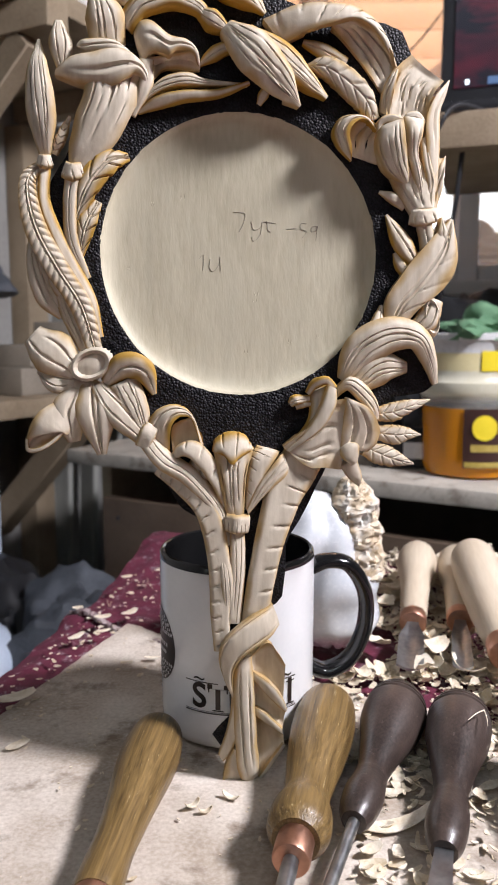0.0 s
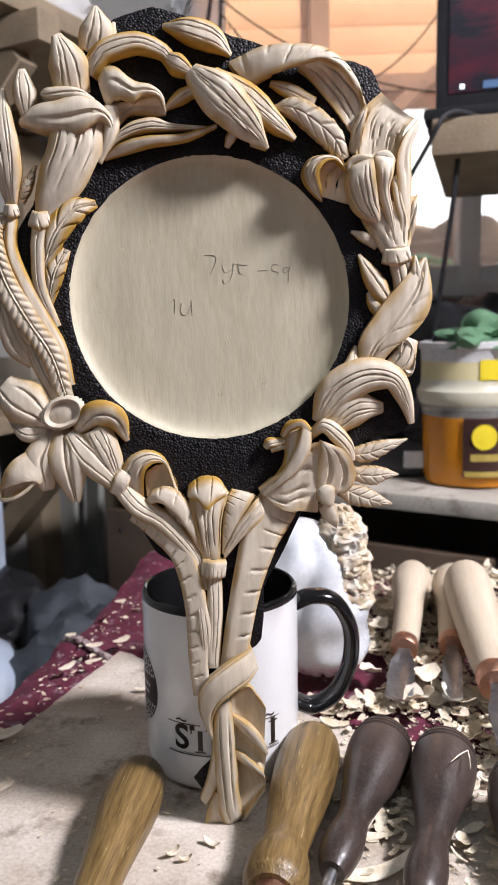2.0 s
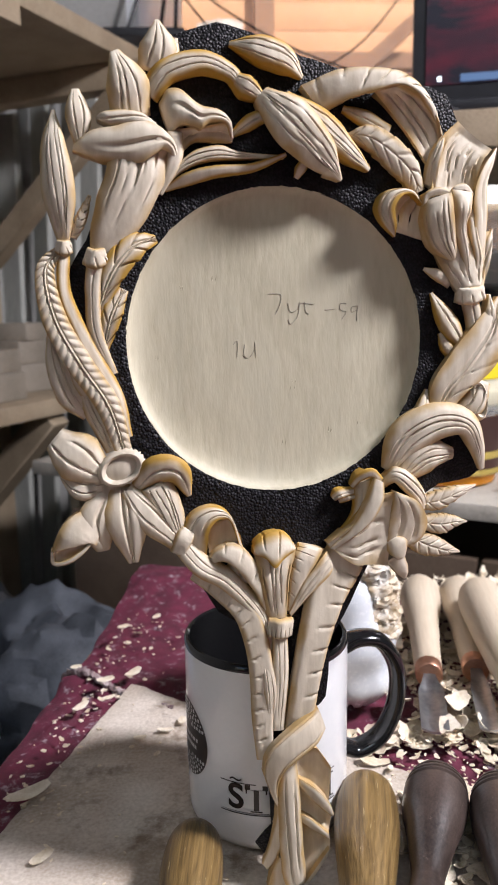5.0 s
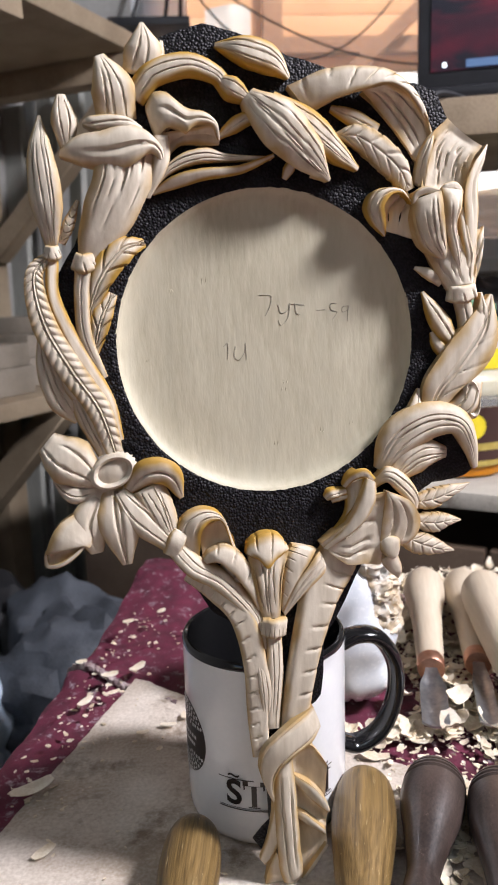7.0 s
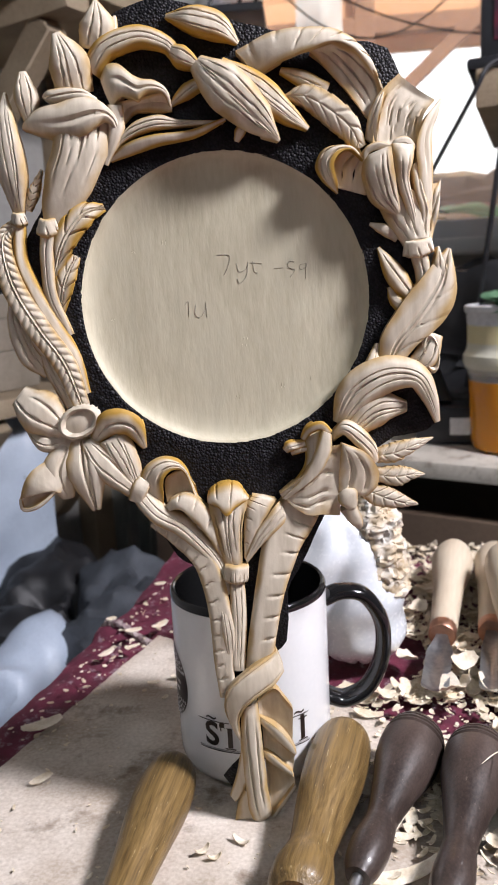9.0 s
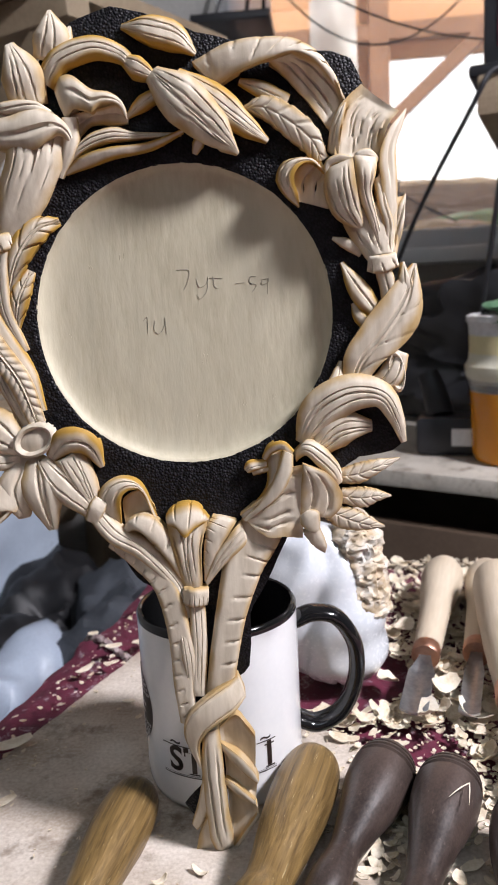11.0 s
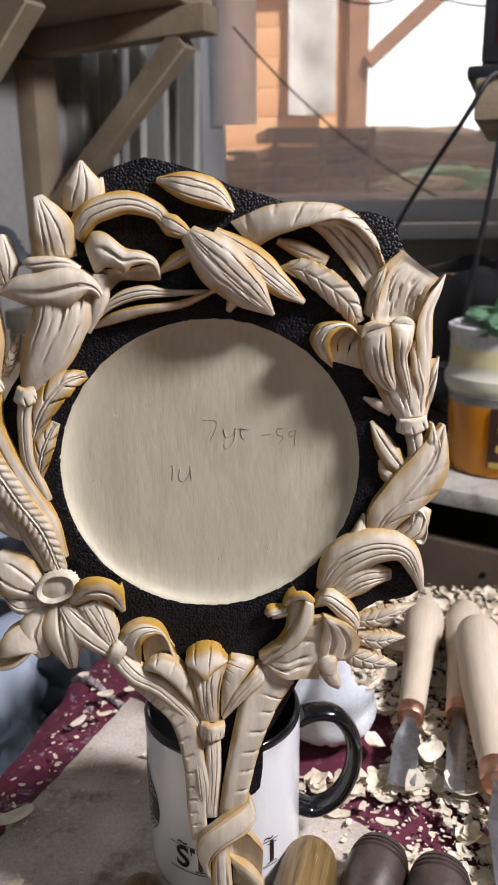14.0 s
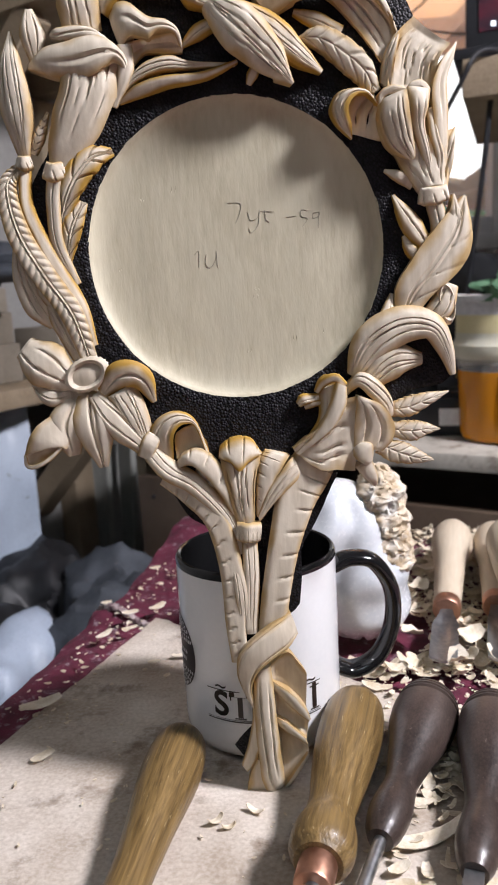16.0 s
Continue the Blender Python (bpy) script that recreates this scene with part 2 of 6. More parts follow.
def dusty_glass(name, dust, veil):
    """Clear glass or film under an even layer of pale dust that scatters the daylight."""
    m, n, l, b = material(name)
    clear, film, mix, spots = n.new("ShaderNodeBsdfTransparent"), n.new("ShaderNodeBsdfTranslucent"), n.new("ShaderNodeMixShader"), n.new("ShaderNodeTexNoise")
    co, span = n.new("ShaderNodeTexCoord"), n.new("ShaderNodeMapRange")
    film.inputs["Color"].default_value = (*dust, 1)
    spots.inputs["Scale"].default_value, spots.inputs["Detail"].default_value = 7, 6
    span.inputs["To Min"].default_value, span.inputs["To Max"].default_value = veil * 0.7, veil * 1.3
    l.new(co.outputs["Object"], spots.inputs["Vector"]), l.new(spots.outputs["Fac"], span.inputs["Value"]), l.new(span.outputs[0], mix.inputs[0])
    l.new(clear.outputs[0], mix.inputs[1]), l.new(film.outputs[0], mix.inputs[2])
    l.new(mix.outputs[0], n["Material Output"].inputs["Surface"])
    return m


PANE = dusty_glass("dusty_window_glass", (0.95, 0.90, 0.88), 0.18)
FILM = dusty_glass("milky_plastic_film", (0.95, 0.95, 0.97), 0.95)


# ---- mesh helpers ----
def part(name, bm, mat, parent=None, label="", smooth=True, m=None):
    """Links a bmesh as one mesh object, under a thing or part if parent is given."""
    me = bpy.data.meshes.new(name)
    bmesh.ops.recalc_face_normals(bm, faces=bm.faces)
    if smooth:
        for f in bm.faces:
            f.smooth = True
        for e in bm.edges:
            if len(e.link_faces) == 2 and e.calc_face_angle(0) > 0.75:
                e.smooth = False
    bm.to_mesh(me)
    bm.free()
    me.materials.append(mat)
    ob = new(name, me)
    ob.parent = parent
    if m is not None:
        ob.matrix_basis = m
    if label:
        ob["label"] = label
    return ob


def thing(name, m, label, category, group="", kind=""):
    ob = new(name)
    ob.empty_display_size = 0.05
    ob.matrix_basis = m
    return tagged(ob, label, category, group, kind)


def block(size, at=(0, 0, 0), bevel=0.003, turn=(0, 0, 0), wear=0.0):
    """A bevelled box, its base centre at `at`."""
    bm = bmesh.new()
    bmesh.ops.create_cube(bm, size=1)
    bmesh.ops.scale(bm, vec=size, verts=bm.verts)
    if bevel:
        bmesh.ops.bevel(bm, geom=bm.edges[:], offset=bevel, segments=2, affect="EDGES", profile=0.6)
    if wear:
        for v in bm.verts:
            v.co += noise.noise_vector(v.co * 40) * wear
    bmesh.ops.transform(bm, matrix=pose(*at, *turn) @ Matrix.Translation((0, 0, size[2] / 2)), verts=bm.verts)
    return bm


def beam(a, b, w, d, bevel=0.002):
    """A squared timber from a to b."""
    a, b = Vector(a), Vector(b)
    bm = bmesh.new()
    bmesh.ops.create_cube(bm, size=1)
    bmesh.ops.scale(bm, vec=(w, d, (b - a).length), verts=bm.verts)
    bmesh.ops.bevel(bm, geom=bm.edges[:], offset=bevel, segments=1, affect="EDGES")
    q = (b - a).to_track_quat("Z", "Y").to_matrix().to_4x4()
    bmesh.ops.transform(bm, matrix=Matrix.Translation((a + b) / 2) @ q, verts=bm.verts)
    return bm


def lathe(profile, n=40, bm=None):
    """Turns (radius, z) points round the z axis."""
    bm = bm or bmesh.new()
    rings = []
    for r, z in profile:
        if r < 1e-6:
            rings.append([bm.verts.new((0, 0, z))])
        else:
            rings.append([bm.verts.new((r * math.cos(2 * math.pi * i / n), r * math.sin(2 * math.pi * i / n), z)) for i in range(n)])
    for a, b in zip(rings, rings[1:]):
        for i in range(n):
            j = (i + 1) % n
            if len(a) == 1 and len(b) == 1:
                continue
            if len(a) == 1:
                bm.faces.new((a[0], b[i], b[j]))
            elif len(b) == 1:
                bm.faces.new((a[i], a[j], b[0]))
            else:
                bm.faces.new((a[i], a[j], b[j], b[i]))
    return bm


def spline(pts, n):
    """Smooth curve through control points, n samples (Catmull-Rom)."""
    p = [Vector(q) for q in pts]
    p = [p[0] * 2 - p[1]] + p + [p[-1] * 2 - p[-2]]
    out = []
    k = len(p) - 3
    for i in range(n):
        s = i / (n - 1) * k
        j = min(int(s), k - 1)
        t = s - j
        a, b, c, d = p[j:j + 4]
        out.append(0.5 * ((2 * b) + (c - a) * t + (2 * a - 5 * b + 4 * c - d) * t * t + (3 * b - a - 3 * c + d) * t ** 3))
    return out


def values(v, n):
    return [max(q.x, 0.0) for q in spline([(x, 0, 0) for x in v], n)]


def tube(pts, radii, n=24, sides=12):
    bm = bmesh.new()
    c, r = spline(pts, n), values(radii, n)
    rings, up = [], Vector((0, 0, 1))
    for i in range(n):
        t = (c[min(i + 1, n - 1)] - c[max(i - 1, 0)]).normalized()
        s = t.cross(up)
        s = s.normalized() if s.length > 0.05 else Vector((1, 0, 0))
        up = s.cross(t).normalized()
        rings.append([bm.verts.new(c[i] + (s * math.cos(2 * math.pi * k / sides) + up * math.sin(2 * math.pi * k / sides)) * r[i]) for k in range(sides)])
    for a, b in zip(rings, rings[1:]):
        for k in range(sides):
            bm.faces.new((a[k], a[(k + 1) % sides], b[(k + 1) % sides], b[k]))
    bm.faces.new(rings[0][::-1]), bm.faces.new(rings[-1])
    return bm


def blob(size, rough, seed, freq=4.0, subdiv=4, flat=None):
    """A crumpled lump, for bags and rags."""
    bm = bmesh.new()
    bmesh.ops.create_icosphere(bm, subdivisions=subdiv, radius=1)
    off = Vector((seed * 3.7, seed * 1.3, -seed * 2.1))
    for v in bm.verts:
        p = v.co.copy()
        a = noise.turbulence(p * freq * 0.30 + off, 4, False) + 0.55
        c = noise.noise(p * freq * 0.35 + off)
        warp = p + 0.5 * noise.noise_vector(p * 1.3 + off)
        crease = 1 - 2.2 * abs(noise.noise(Vector((warp.x * 2.6, warp.y * 2.6, warp.z * 1.2)) + off)) + 0.4 * (1 - 2.5 * abs(noise.noise(warp * 5.5 + off)))
        v.co = p * (1 + rough * (a - 0.6) + 0.35 * c + 0.19 * crease)
        v.co = Vector((v.co.x * size[0], v.co.y * size[1], v.co.z * size[2]))
        if flat is not None:
            v.co.z = max(v.co.z, flat)
    return bm


def sheet(size, nx, ny, height):
    """A rectangular grid whose z is height(x, y)."""
    bm = bmesh.new()
    g = [[bm.verts.new((size[0] * (i / nx - 0.5), size[1] * (j / ny - 0.5), 0)) for i in range(nx + 1)] for j in range(ny + 1)]
    for row in g:
        for v in row:
            v.co.z = height(v.co.x, v.co.y)
    for j in range(ny):
        for i in range(nx):
            bm.faces.new((g[j][i], g[j][i + 1], g[j + 1][i + 1], g[j + 1][i]))
    return bm


def solid(bm, depth):
    """Gives an open sheet a thickness downward."""
    ext = bmesh.ops.extrude_face_region(bm, geom=bm.faces[:])
    for v in [g for g in ext["geom"] if isinstance(g, bmesh.types.BMVert)]:
        v.co.z -= depth
    return bm


def lettering(name, text, size, mat, m, parent, thick=0.0002, spacing=1.0, bold=0.0):
    cu = bpy.data.curves.new(name, "FONT")
    cu.offset = size * bold
    cu.body, cu.size, cu.extrude, cu.align_x, cu.align_y, cu.space_character = text, size, thick, "CENTER", "CENTER", spacing
    ob = new(name, cu)
    dg = bpy.context.evaluated_depsgraph_get()
    me = bpy.data.meshes.new_from_object(ob.evaluated_get(dg))
    bpy.data.objects.remove(ob)
    me.materials.clear()
    me.materials.append(mat)
    ob = new(name, me)
    ob.parent, ob.matrix_basis = parent, m
    return ob

# ---- the room ----
def wall_with_hole(name, x0, x1, y, thick, z0, z1, hx0, hx1, hz0, hz1, mat):
    bm = bmesh.new()
    for a, b, c, d in ((x0, hx0, z0, z1), (hx1, x1, z0, z1), (hx0, hx1, z0, hz0), (hx0, hx1, hz1, z1)):
        t = bmesh.new()
        bmesh.ops.create_cube(t, size=1)
        bmesh.ops.transform(t, matrix=Matrix.Translation(((a + b) / 2, y + thick / 2, (c + d) / 2)) @ Matrix.Diagonal((b - a, thick, d - c, 1)), verts=t.verts)
        me = bpy.data.meshes.new("t")
        t.to_mesh(me)
        bm.from_mesh(me)
        t.free()
        bpy.data.meshes.remove(me)
    return tagged(part(name, bm, mat, smooth=False), "grey plastered workshop wall with the window opening", "wall", kind="structure")


FLOOR_Z, CEIL_Z = -0.85, 1.75
tagged(part("floor", block((4.4, 4.6, 0.1), (0.4, -0.5, FLOOR_Z - 0.1), 0), CONCRETE, smooth=False), "dark dusty concrete workshop floor", "floor", kind="structure")
tagged(part("ceiling", block((4.4, 4.6, 0.1), (0.4, -0.5, CEIL_Z), 0), PLASTER, smooth=False), "plain plaster ceiling over the workshop", "ceiling", kind="structure")
WIN = (-0.15, 1.06, 0.315, 1.32)
wall_with_hole("wall_north", -0.75, 2.6, 1.70, 0.12, FLOOR_Z, CEIL_Z, *WIN, PLASTER)
LEFT = pose(-0.122, 1.377, 0, 0, 0, -27.5)      # local x towards the shop, local y along the left wall
tagged(part("wall_west", block((0.1, 4.6, CEIL_Z - FLOOR_Z), (-0.42, -1.9, FLOOR_Z), 0), PLASTER, m=LEFT, smooth=False), "grey stained plaster side wall of workshop", "wall", kind="structure")
tagged(part("wall_east", block((0.1, 4.6, CEIL_Z - FLOOR_Z), (2.2, -0.5, FLOOR_Z), 0), PLASTER, smooth=False), "plain plaster wall of the workshop", "wall", kind="structure")
tagged(part("wall_south", block((4.4, 0.1, CEIL_Z - FLOOR_Z), (0.4, -2.4, FLOOR_Z), 0), PLASTER, smooth=False), "plain plaster wall behind the bench", "wall", kind="structure")

# window
win = thing("window_1", pose(0, 1.70, 0), "white-painted workshop window with grimy clear panes", "window", kind="structure")
wx0, wx1, wz0, wz1 = WIN
for x in (wx0 + 0.02, 0.47, wx1 - 0.02):
    part("window_frame", block((0.045, 0.06, wz1 - wz0 - 0.002), (x, 0.03, wz0 + 0.001), 0.004), FRAME_WHITE, win)
for a, b in ((wx0 + 0.043, 0.447), (0.493, wx1 - 0.043)):
    for z in (wz0 + 0.002, wz1 - 0.042):
        part("window_frame", block((b - a, 0.055, 0.04), ((a + b) / 2, 0.03, z), 0.004), FRAME_WHITE, win)
    pane = part("pane", block((b - a - 0.002, 0.004, wz1 - wz0 - 0.086), ((a + b) / 2, 0.03, wz0 + 0.043), 0), PANE, win, smooth=False)
    pane.visible_shadow = False
part("window_sill", block((wx1 - wx0 + 0.1, 0.16, 0.028), ((wx0 + wx1) / 2, -0.085, wz0 - 0.030), 0.005), FRAME_WHITE, win)

film_strip = tagged(part("plastic_strip", solid(sheet((0.085, 0.80), 14, 40, lambda x, y: 0.004 * math.sin(90 * x + 4 * y) + 0.003 * noise.noise(Vector((x * 30, y * 8, 6)))), 0.001), FILM, m=pose(-0.083, 1.688, 0.90, 90, 0, 0)), "milky plastic strip hanging at the window's edge", "plastic strip")
# yard outside
tagged(part("ground", block((60, 60, 0.2), (0, 32, -1.2), 0), EARTH, smooth=False), "trodden yard earth outside the window", "ground", kind="structure")
porch = thing("porch", pose(0, 3.3, -1.0), "orange-stained timber porch with an open bay outside", "porch")
for i in range(32):
    z = 0.10 + i * 0.105
    cuts = ((-1.6, 0.29), (1.75, 3.4)) if 1.52 < z + 0.05 < 2.12 else ((-1.6, 3.4),)
    if z < 1.45:
        cuts = ((-1.6, 0.22), (1.75, 3.4)) if z > 1.1 else ()
    for a, b in cuts:
        part("plank", block((b - a, 0.03, 0.1045), ((a + b) / 2, 0, z), 0.005), ORANGE, porch)
part("post", beam((0.27, -0.08, 0.0), (0.27, -0.08, 3.4), 0.075, 0.075), ORANGE_DARK, porch)
part("post", beam((1.82, -0.08, 0.0), (1.82, -0.08, 3.4), 0.075, 0.075), ORANGE_DARK, porch)
part("brace", beam((0.30, -0.14, 1.84), (0.84, -0.14, 2.30), 0.06, 0.05), ORANGE_DARK, porch)
part("rail", beam((-1.5, -0.085, 2.17), (3.4, -0.085, 2.17), 0.06, 0.06), ORANGE_DARK, porch)
tagged(part("hanging_sheet", solid(sheet((0.17, 0.62), 20, 30, lambda x, y: 0.03 * math.sin(24 * x + 5 * y) + 0.03 * noise.noise(Vector((x * 9, y * 7, 2)))), 0.004), SHEET, m=pose(0.10, 3.145, 0.98, 90, 0, 0)), "crumpled white plastic sheet hanging in the porch", "sheet")
crate = thing("plastic_crate", pose(0.10, 2.72, 0.38, 0, 0, 12), "dark plastic crate among clutter under the porch", "crate")
for z in (0.0, 0.055, 0.11, 0.165):
    for y in (-0.11, 0.11):
        part("slat", block((0.34, 0.012, 0.03), (0, y, z), 0.003), BLACKPLASTIC, crate)
    for x in (-0.164, 0.164):
        part("slat", block((0.012, 0.206, 0.03), (x, 0, z), 0.003), BLACKPLASTIC, crate)
for x in (-0.15, 0, 0.15):
    part("upright", block((0.02, 0.008, 0.19), (x, -0.121, 0), 0.002), BLACKPLASTIC, crate)
yard_table = thing("yard_table", pose(0.45, 2.75, -1.0), "grey timber table outside with clutter on it", "table")
part("tabletop", block((1.9, 0.7, 0.05), (0, 0, 1.33), 0.006), GREYBOARD, yard_table)
for x in (-0.85, 0.85):
    for y in (-0.28, 0.28):
        part("leg", block((0.07, 0.07, 1.33), (x, y, 0), 0.005), GREYBOARD, yard_table)
tagged(part("green_sack", blob((0.14, 0.09, 0.035), 0.5, 3, 4, 3), GREENPLASTIC, m=pose(0.52, 2.62, 0.415)), "bright green plastic sack on the yard table", "sack")
tagged(part("brushwood", blob((0.85, 0.12, 0.10), 0.9, 5, 12, 5), TIMBER, m=pose(0.75, 2.98, 0.46)), "dark heap of brushwood outside the window", "brushwood")
tagged(part("yellow_sack", blob((0.10, 0.07, 0.03), 0.5, 8, 4, 3), HAZE, m=pose(0.40, 2.52, 0.405)), "pale yellow plastic sack on the yard table", "sack")

tagged(part("backdrop", block((60, 0.1, 30), (0, 40, -2), 0), glowing("white_overcast", (0.95, 0.97, 1.0), 2.4), smooth=False), "white overcast sky beyond the yard", "backdrop", kind="structure")

# left wall shelving, in the wall's own directions
rack = thing("wall_shelf", LEFT, "rough sawn timber wall shelf on diagonal brackets", "shelf")
part("board", block((0.36, 0.86, 0.030), (-0.182, -0.375, 0.642), 0.004), TIMBER, rack)
for y in (-0.33, 0.0):
    part("joist", block((0.38, 0.042, 0.040), (-0.16, y, 0.601), 0.003), TIMBER, rack)
    part("wall_post", block((0.045, 0.055, 1.425), (-0.346, y, -0.83), 0.003), TIMBER, rack)
    part("bracket", beam((-0.322, y, 0.34), (-0.02, y, 0.598), 0.034, 0.038), TIMBER, rack)
low = thing("low_shelf", LEFT, "low timber shelf carrying pale wooden offcuts", "shelf")
part("board", block((0.27, 0.86, 0.028), (-0.232, -0.34, 0.082), 0.004), TIMBER, low)
for y in (-0.42, -0.10):
    part("bracket", beam((-0.36, y, -0.16), (-0.12, y, 0.08), 0.045, 0.045), TIMBER, low)
OFFCUTS = ((-0.25, -0.66, 0.10, 0.12, 0.05), (-0.20, -0.50, 0.11, 0.12, 0.055), (-0.23, -0.34, 0.12, 0.13, 0.06), (-0.19, -0.19, 0.10, 0.10, 0.045), (-0.24, -0.04, 0.10, 0.11, 0.05))
for i, (x, y, a, b, c) in enumerate(OFFCUTS):
    z = 0.1105
    for k in range(2 if i % 2 else 3):
        tagged(part("offcut", block((a - 0.012 * k, b - 0.015 * k, c * (1 - 0.2 * k)), (0, 0, 0), 0.003), TIMBER_PALE, m=LEFT @ pose(x + 0.006 * k, y, z, 0, 0, 9 * ((i * 3 + k) % 4) - 12)), "pale sawn block of wood stacked on the shelf", "wood block", "offcuts on the low shelf")
        z += c * (1 - 0.2 * k)
tagged(part("rag", blob((0.07, 0.10, 0.035), 0.5, 6, 4, 4, -0.03), BAG_GREY, m=LEFT @ pose(-0.22, -0.34, 0.286)), "grey rag dropped over the offcuts", "rag")
for i in range(5):
    tagged(part("stored_board", beam((0, 0, 0), (0.02 + 0.01 * (i % 3), 0.03, 1.02 + 0.05 * (i % 4)), 0.05, 0.014), GREYBOARD, m=pose(-0.40 + 0.052 * i, 1.60 + 0.012 * (i % 2), -0.40)), "weathered grey board leaning beside the window", "board", "boards leaning at the wall")
rail_support = tagged(part("board_stand", block((0.42, 0.13, 0.44), (-0.24, 1.615, FLOOR_Z), 0.006), TIMBER_DARK), "dark timber stand under the leaning boards", "stand")

# things kept on the upper shelf
tagged(part("shelf_bundle", blob((0.05, 0.10, 0.05), 0.4, 12, 3, 4, -0.045), SHEET, m=LEFT @ pose(-0.12, -0.20, 0.717)), "pale cloth bundle lying on the wall shelf", "bundle")
tripod = thing("wall_holder", pose(-0.10, 1.63, 0.775), "black metal holder with thin rods on the window wall", "holder")
for dx, dy in ((-0.05, 0.0), (0.045, 0.03), (0.02, -0.05)):
    part("rod", tube([(dx, dy, -0.02), (dx * 0.4 + 0.04, dy * 0.4, 0.16), (0.09, 0, 0.30)], [0.004, 0.004, 0.004], 8, 8), BLACKPLASTIC, tripod)
part("base_tray", block((0.15, 0.13, 0.016), (-0.01, 0, -0.034), 0.004), BLACKPLASTIC, tripod)

# cables at the window
for i, (a, b, sag) in enumerate((((-0.10, 1.60, 0.90), (0.62, 1.60, 0.70), 0.10), ((-0.05, 1.61, 0.84), (0.40, 1.61, 0.86), 0.16), ((-0.08, 1.62, 0.66), (0.30, 1.58, 0.36), 0.03))):
    a, b = Vector(a), Vector(b)
    pts = [a.lerp(b, k / 6) - Vector((0, 0, sag * 4 * (k / 6) * (1 - k / 6))) for k in range(7)]
    tagged(part("cable", tube(pts, [0.0018] * 7, 24, 6), BLACKPLASTIC), "thin dark cable slung across the window", "cable", "cables at the window")

# monitor on its shelf
mshelf = thing("monitor_shelf", pose(0.232, 1.0, 0.436, 0, 0, -16), "thick timber shelf plank under the monitor", "shelf")
part("plank", block((1.1, 0.34, 0.044), (0.55, 0.17, 0), 0.004), TIMBER, mshelf)
for x in (0.25, 0.95):
    part("bracket", beam((x, 0.66, -0.16), (x, 0.30, -0.004), 0.04, 0.04), TIMBER, mshelf)
    part("arm", block((0.04, 0.40, 0.04), (x, 0.50, -0.042), 0.003), TIMBER, mshelf)
mon = thing("monitor", pose(0.556, 1.01, 0.4805, 0, 0, -16), "black flat monitor showing a dark red picture", "monitor")
part("stand_base", block((0.64, 0.16, 0.014), (0, -0.01, 0), 0.005), BLACKPLASTIC, mon)
part("stand_neck", block((0.10, 0.03, 0.03), (0, 0.02, 0.013), 0.004), BLACKPLASTIC, mon)
part("bezel", block((0.62, 0.035, 0.40), (0, 0, 0.026), 0.006), BLACKPLASTIC, mon)


def screen_material():
    m, n, l, b = material("screen_dark_red")
    co, w = n.new("ShaderNodeTexCoord"), n.new("ShaderNodeTexNoise")
    mp = n.new("ShaderNodeMapping")
    mp.inputs["Scale"].default_value = (3, 1, 9)
    w.inputs["Scale"].default_value, w.inputs["Detail"].default_value, w.inputs["Distortion"].default_value = 1.6, 5, 1.5
    r = ramp_node(n, [(0.42, (0.010, 0.008, 0.016)), (0.62, (0.13, 0.008, 0.022))])
    l.new(co.outputs["Object"], mp.inputs[0]), l.new(mp.outputs[0], w.inputs["Vector"]), l.new(w.outputs["Fac"], r.inputs[0])
    b.inputs["Base Color"].default_value, b.inputs["Roughness"].default_value = (0.01, 0.01, 0.012, 1), 0.25
    l.new(r.outputs[0], b.inputs["Emission Color"])
    b.inputs["Emission Strength"].default_value = 0.9
    return m


screen = part("screen", block((0.586, 0.003, 0.365), (0, -0.0185, 0.048), 0), screen_material(), mon, "dark red glowing picture", smooth=False)
part("task_bar", block((0.540, 0.002, 0.009), (0.02, -0.0205, 0.050), 0), glowing("task_bar_glow", (0.10, 0.20, 0.42), 0.8), screen, "blue bar along the screen", smooth=False)
part("power_light", block((0.005, 0.002, 0.005), (-0.276, -0.0205, 0.052), 0), glowing("white_indicator", (0.8, 0.9, 1.0), 3), mon)
tagged(part("monitor_cable", tube([(0.30, 1.00, 0.478), (0.25, 0.985, 0.482), (0.222, 0.99, 0.44), (0.17, 1.10, 0.33), (0.13, 1.22, 0.20), (0.12, 1.28, 0.10)], [0.003] * 6, 30, 8), BLACKPLASTIC), "black cable hanging from the monitor shelf", "cable")
tagged(part("power_cable", tube([(0.27, 1.02, 0.436), (0.262, 1.02, 0.36), (0.25, 1.04, 0.24), (0.235, 1.06, 0.10)], [0.0035] * 4, 24, 8), BLACKPLASTIC), "black power cable below the monitor shelf", "cable")

# cabinet behind the bench, with the plank worktop on it
CAB = pose(0.0, 1.023, -0.040, 0, 0, -30.5)      # local x along its front edge
cab = thing("cabinet", CAB, "brown timber cabinet with screwed front panels", "cabinet")
for x0, x1 in ((-0.27, 0.02), (0.026, 0.32), (0.326, 0.90)):
    panel = part("front_panel", block((x1 - x0, 0.018, 0.80), ((x0 + x1) / 2, 0.022, -0.80), 0.002), TIMBER_DARK, cab)
    for x in (x0 + 0.03, x1 - 0.03):
        part("screw", lathe([(0, 0.0), (0.0035, 0.0), (0.003, 0.0015), (0, 0.0018)], 10), BLACKPLASTIC, panel, m=pose(x, 0.013, -0.03, 90, 0, 0))
part("side_panel", block((0.02, 0.40, 0.848), (-0.285, 0.24, -0.80), 0.002), TIMBER, cab, "lighter timber side panel")
part("back_panel", block((1.15, 0.015, 0.80), (0.31, 0.43, -0.80), 0.002), TIMBER_DARK, cab)
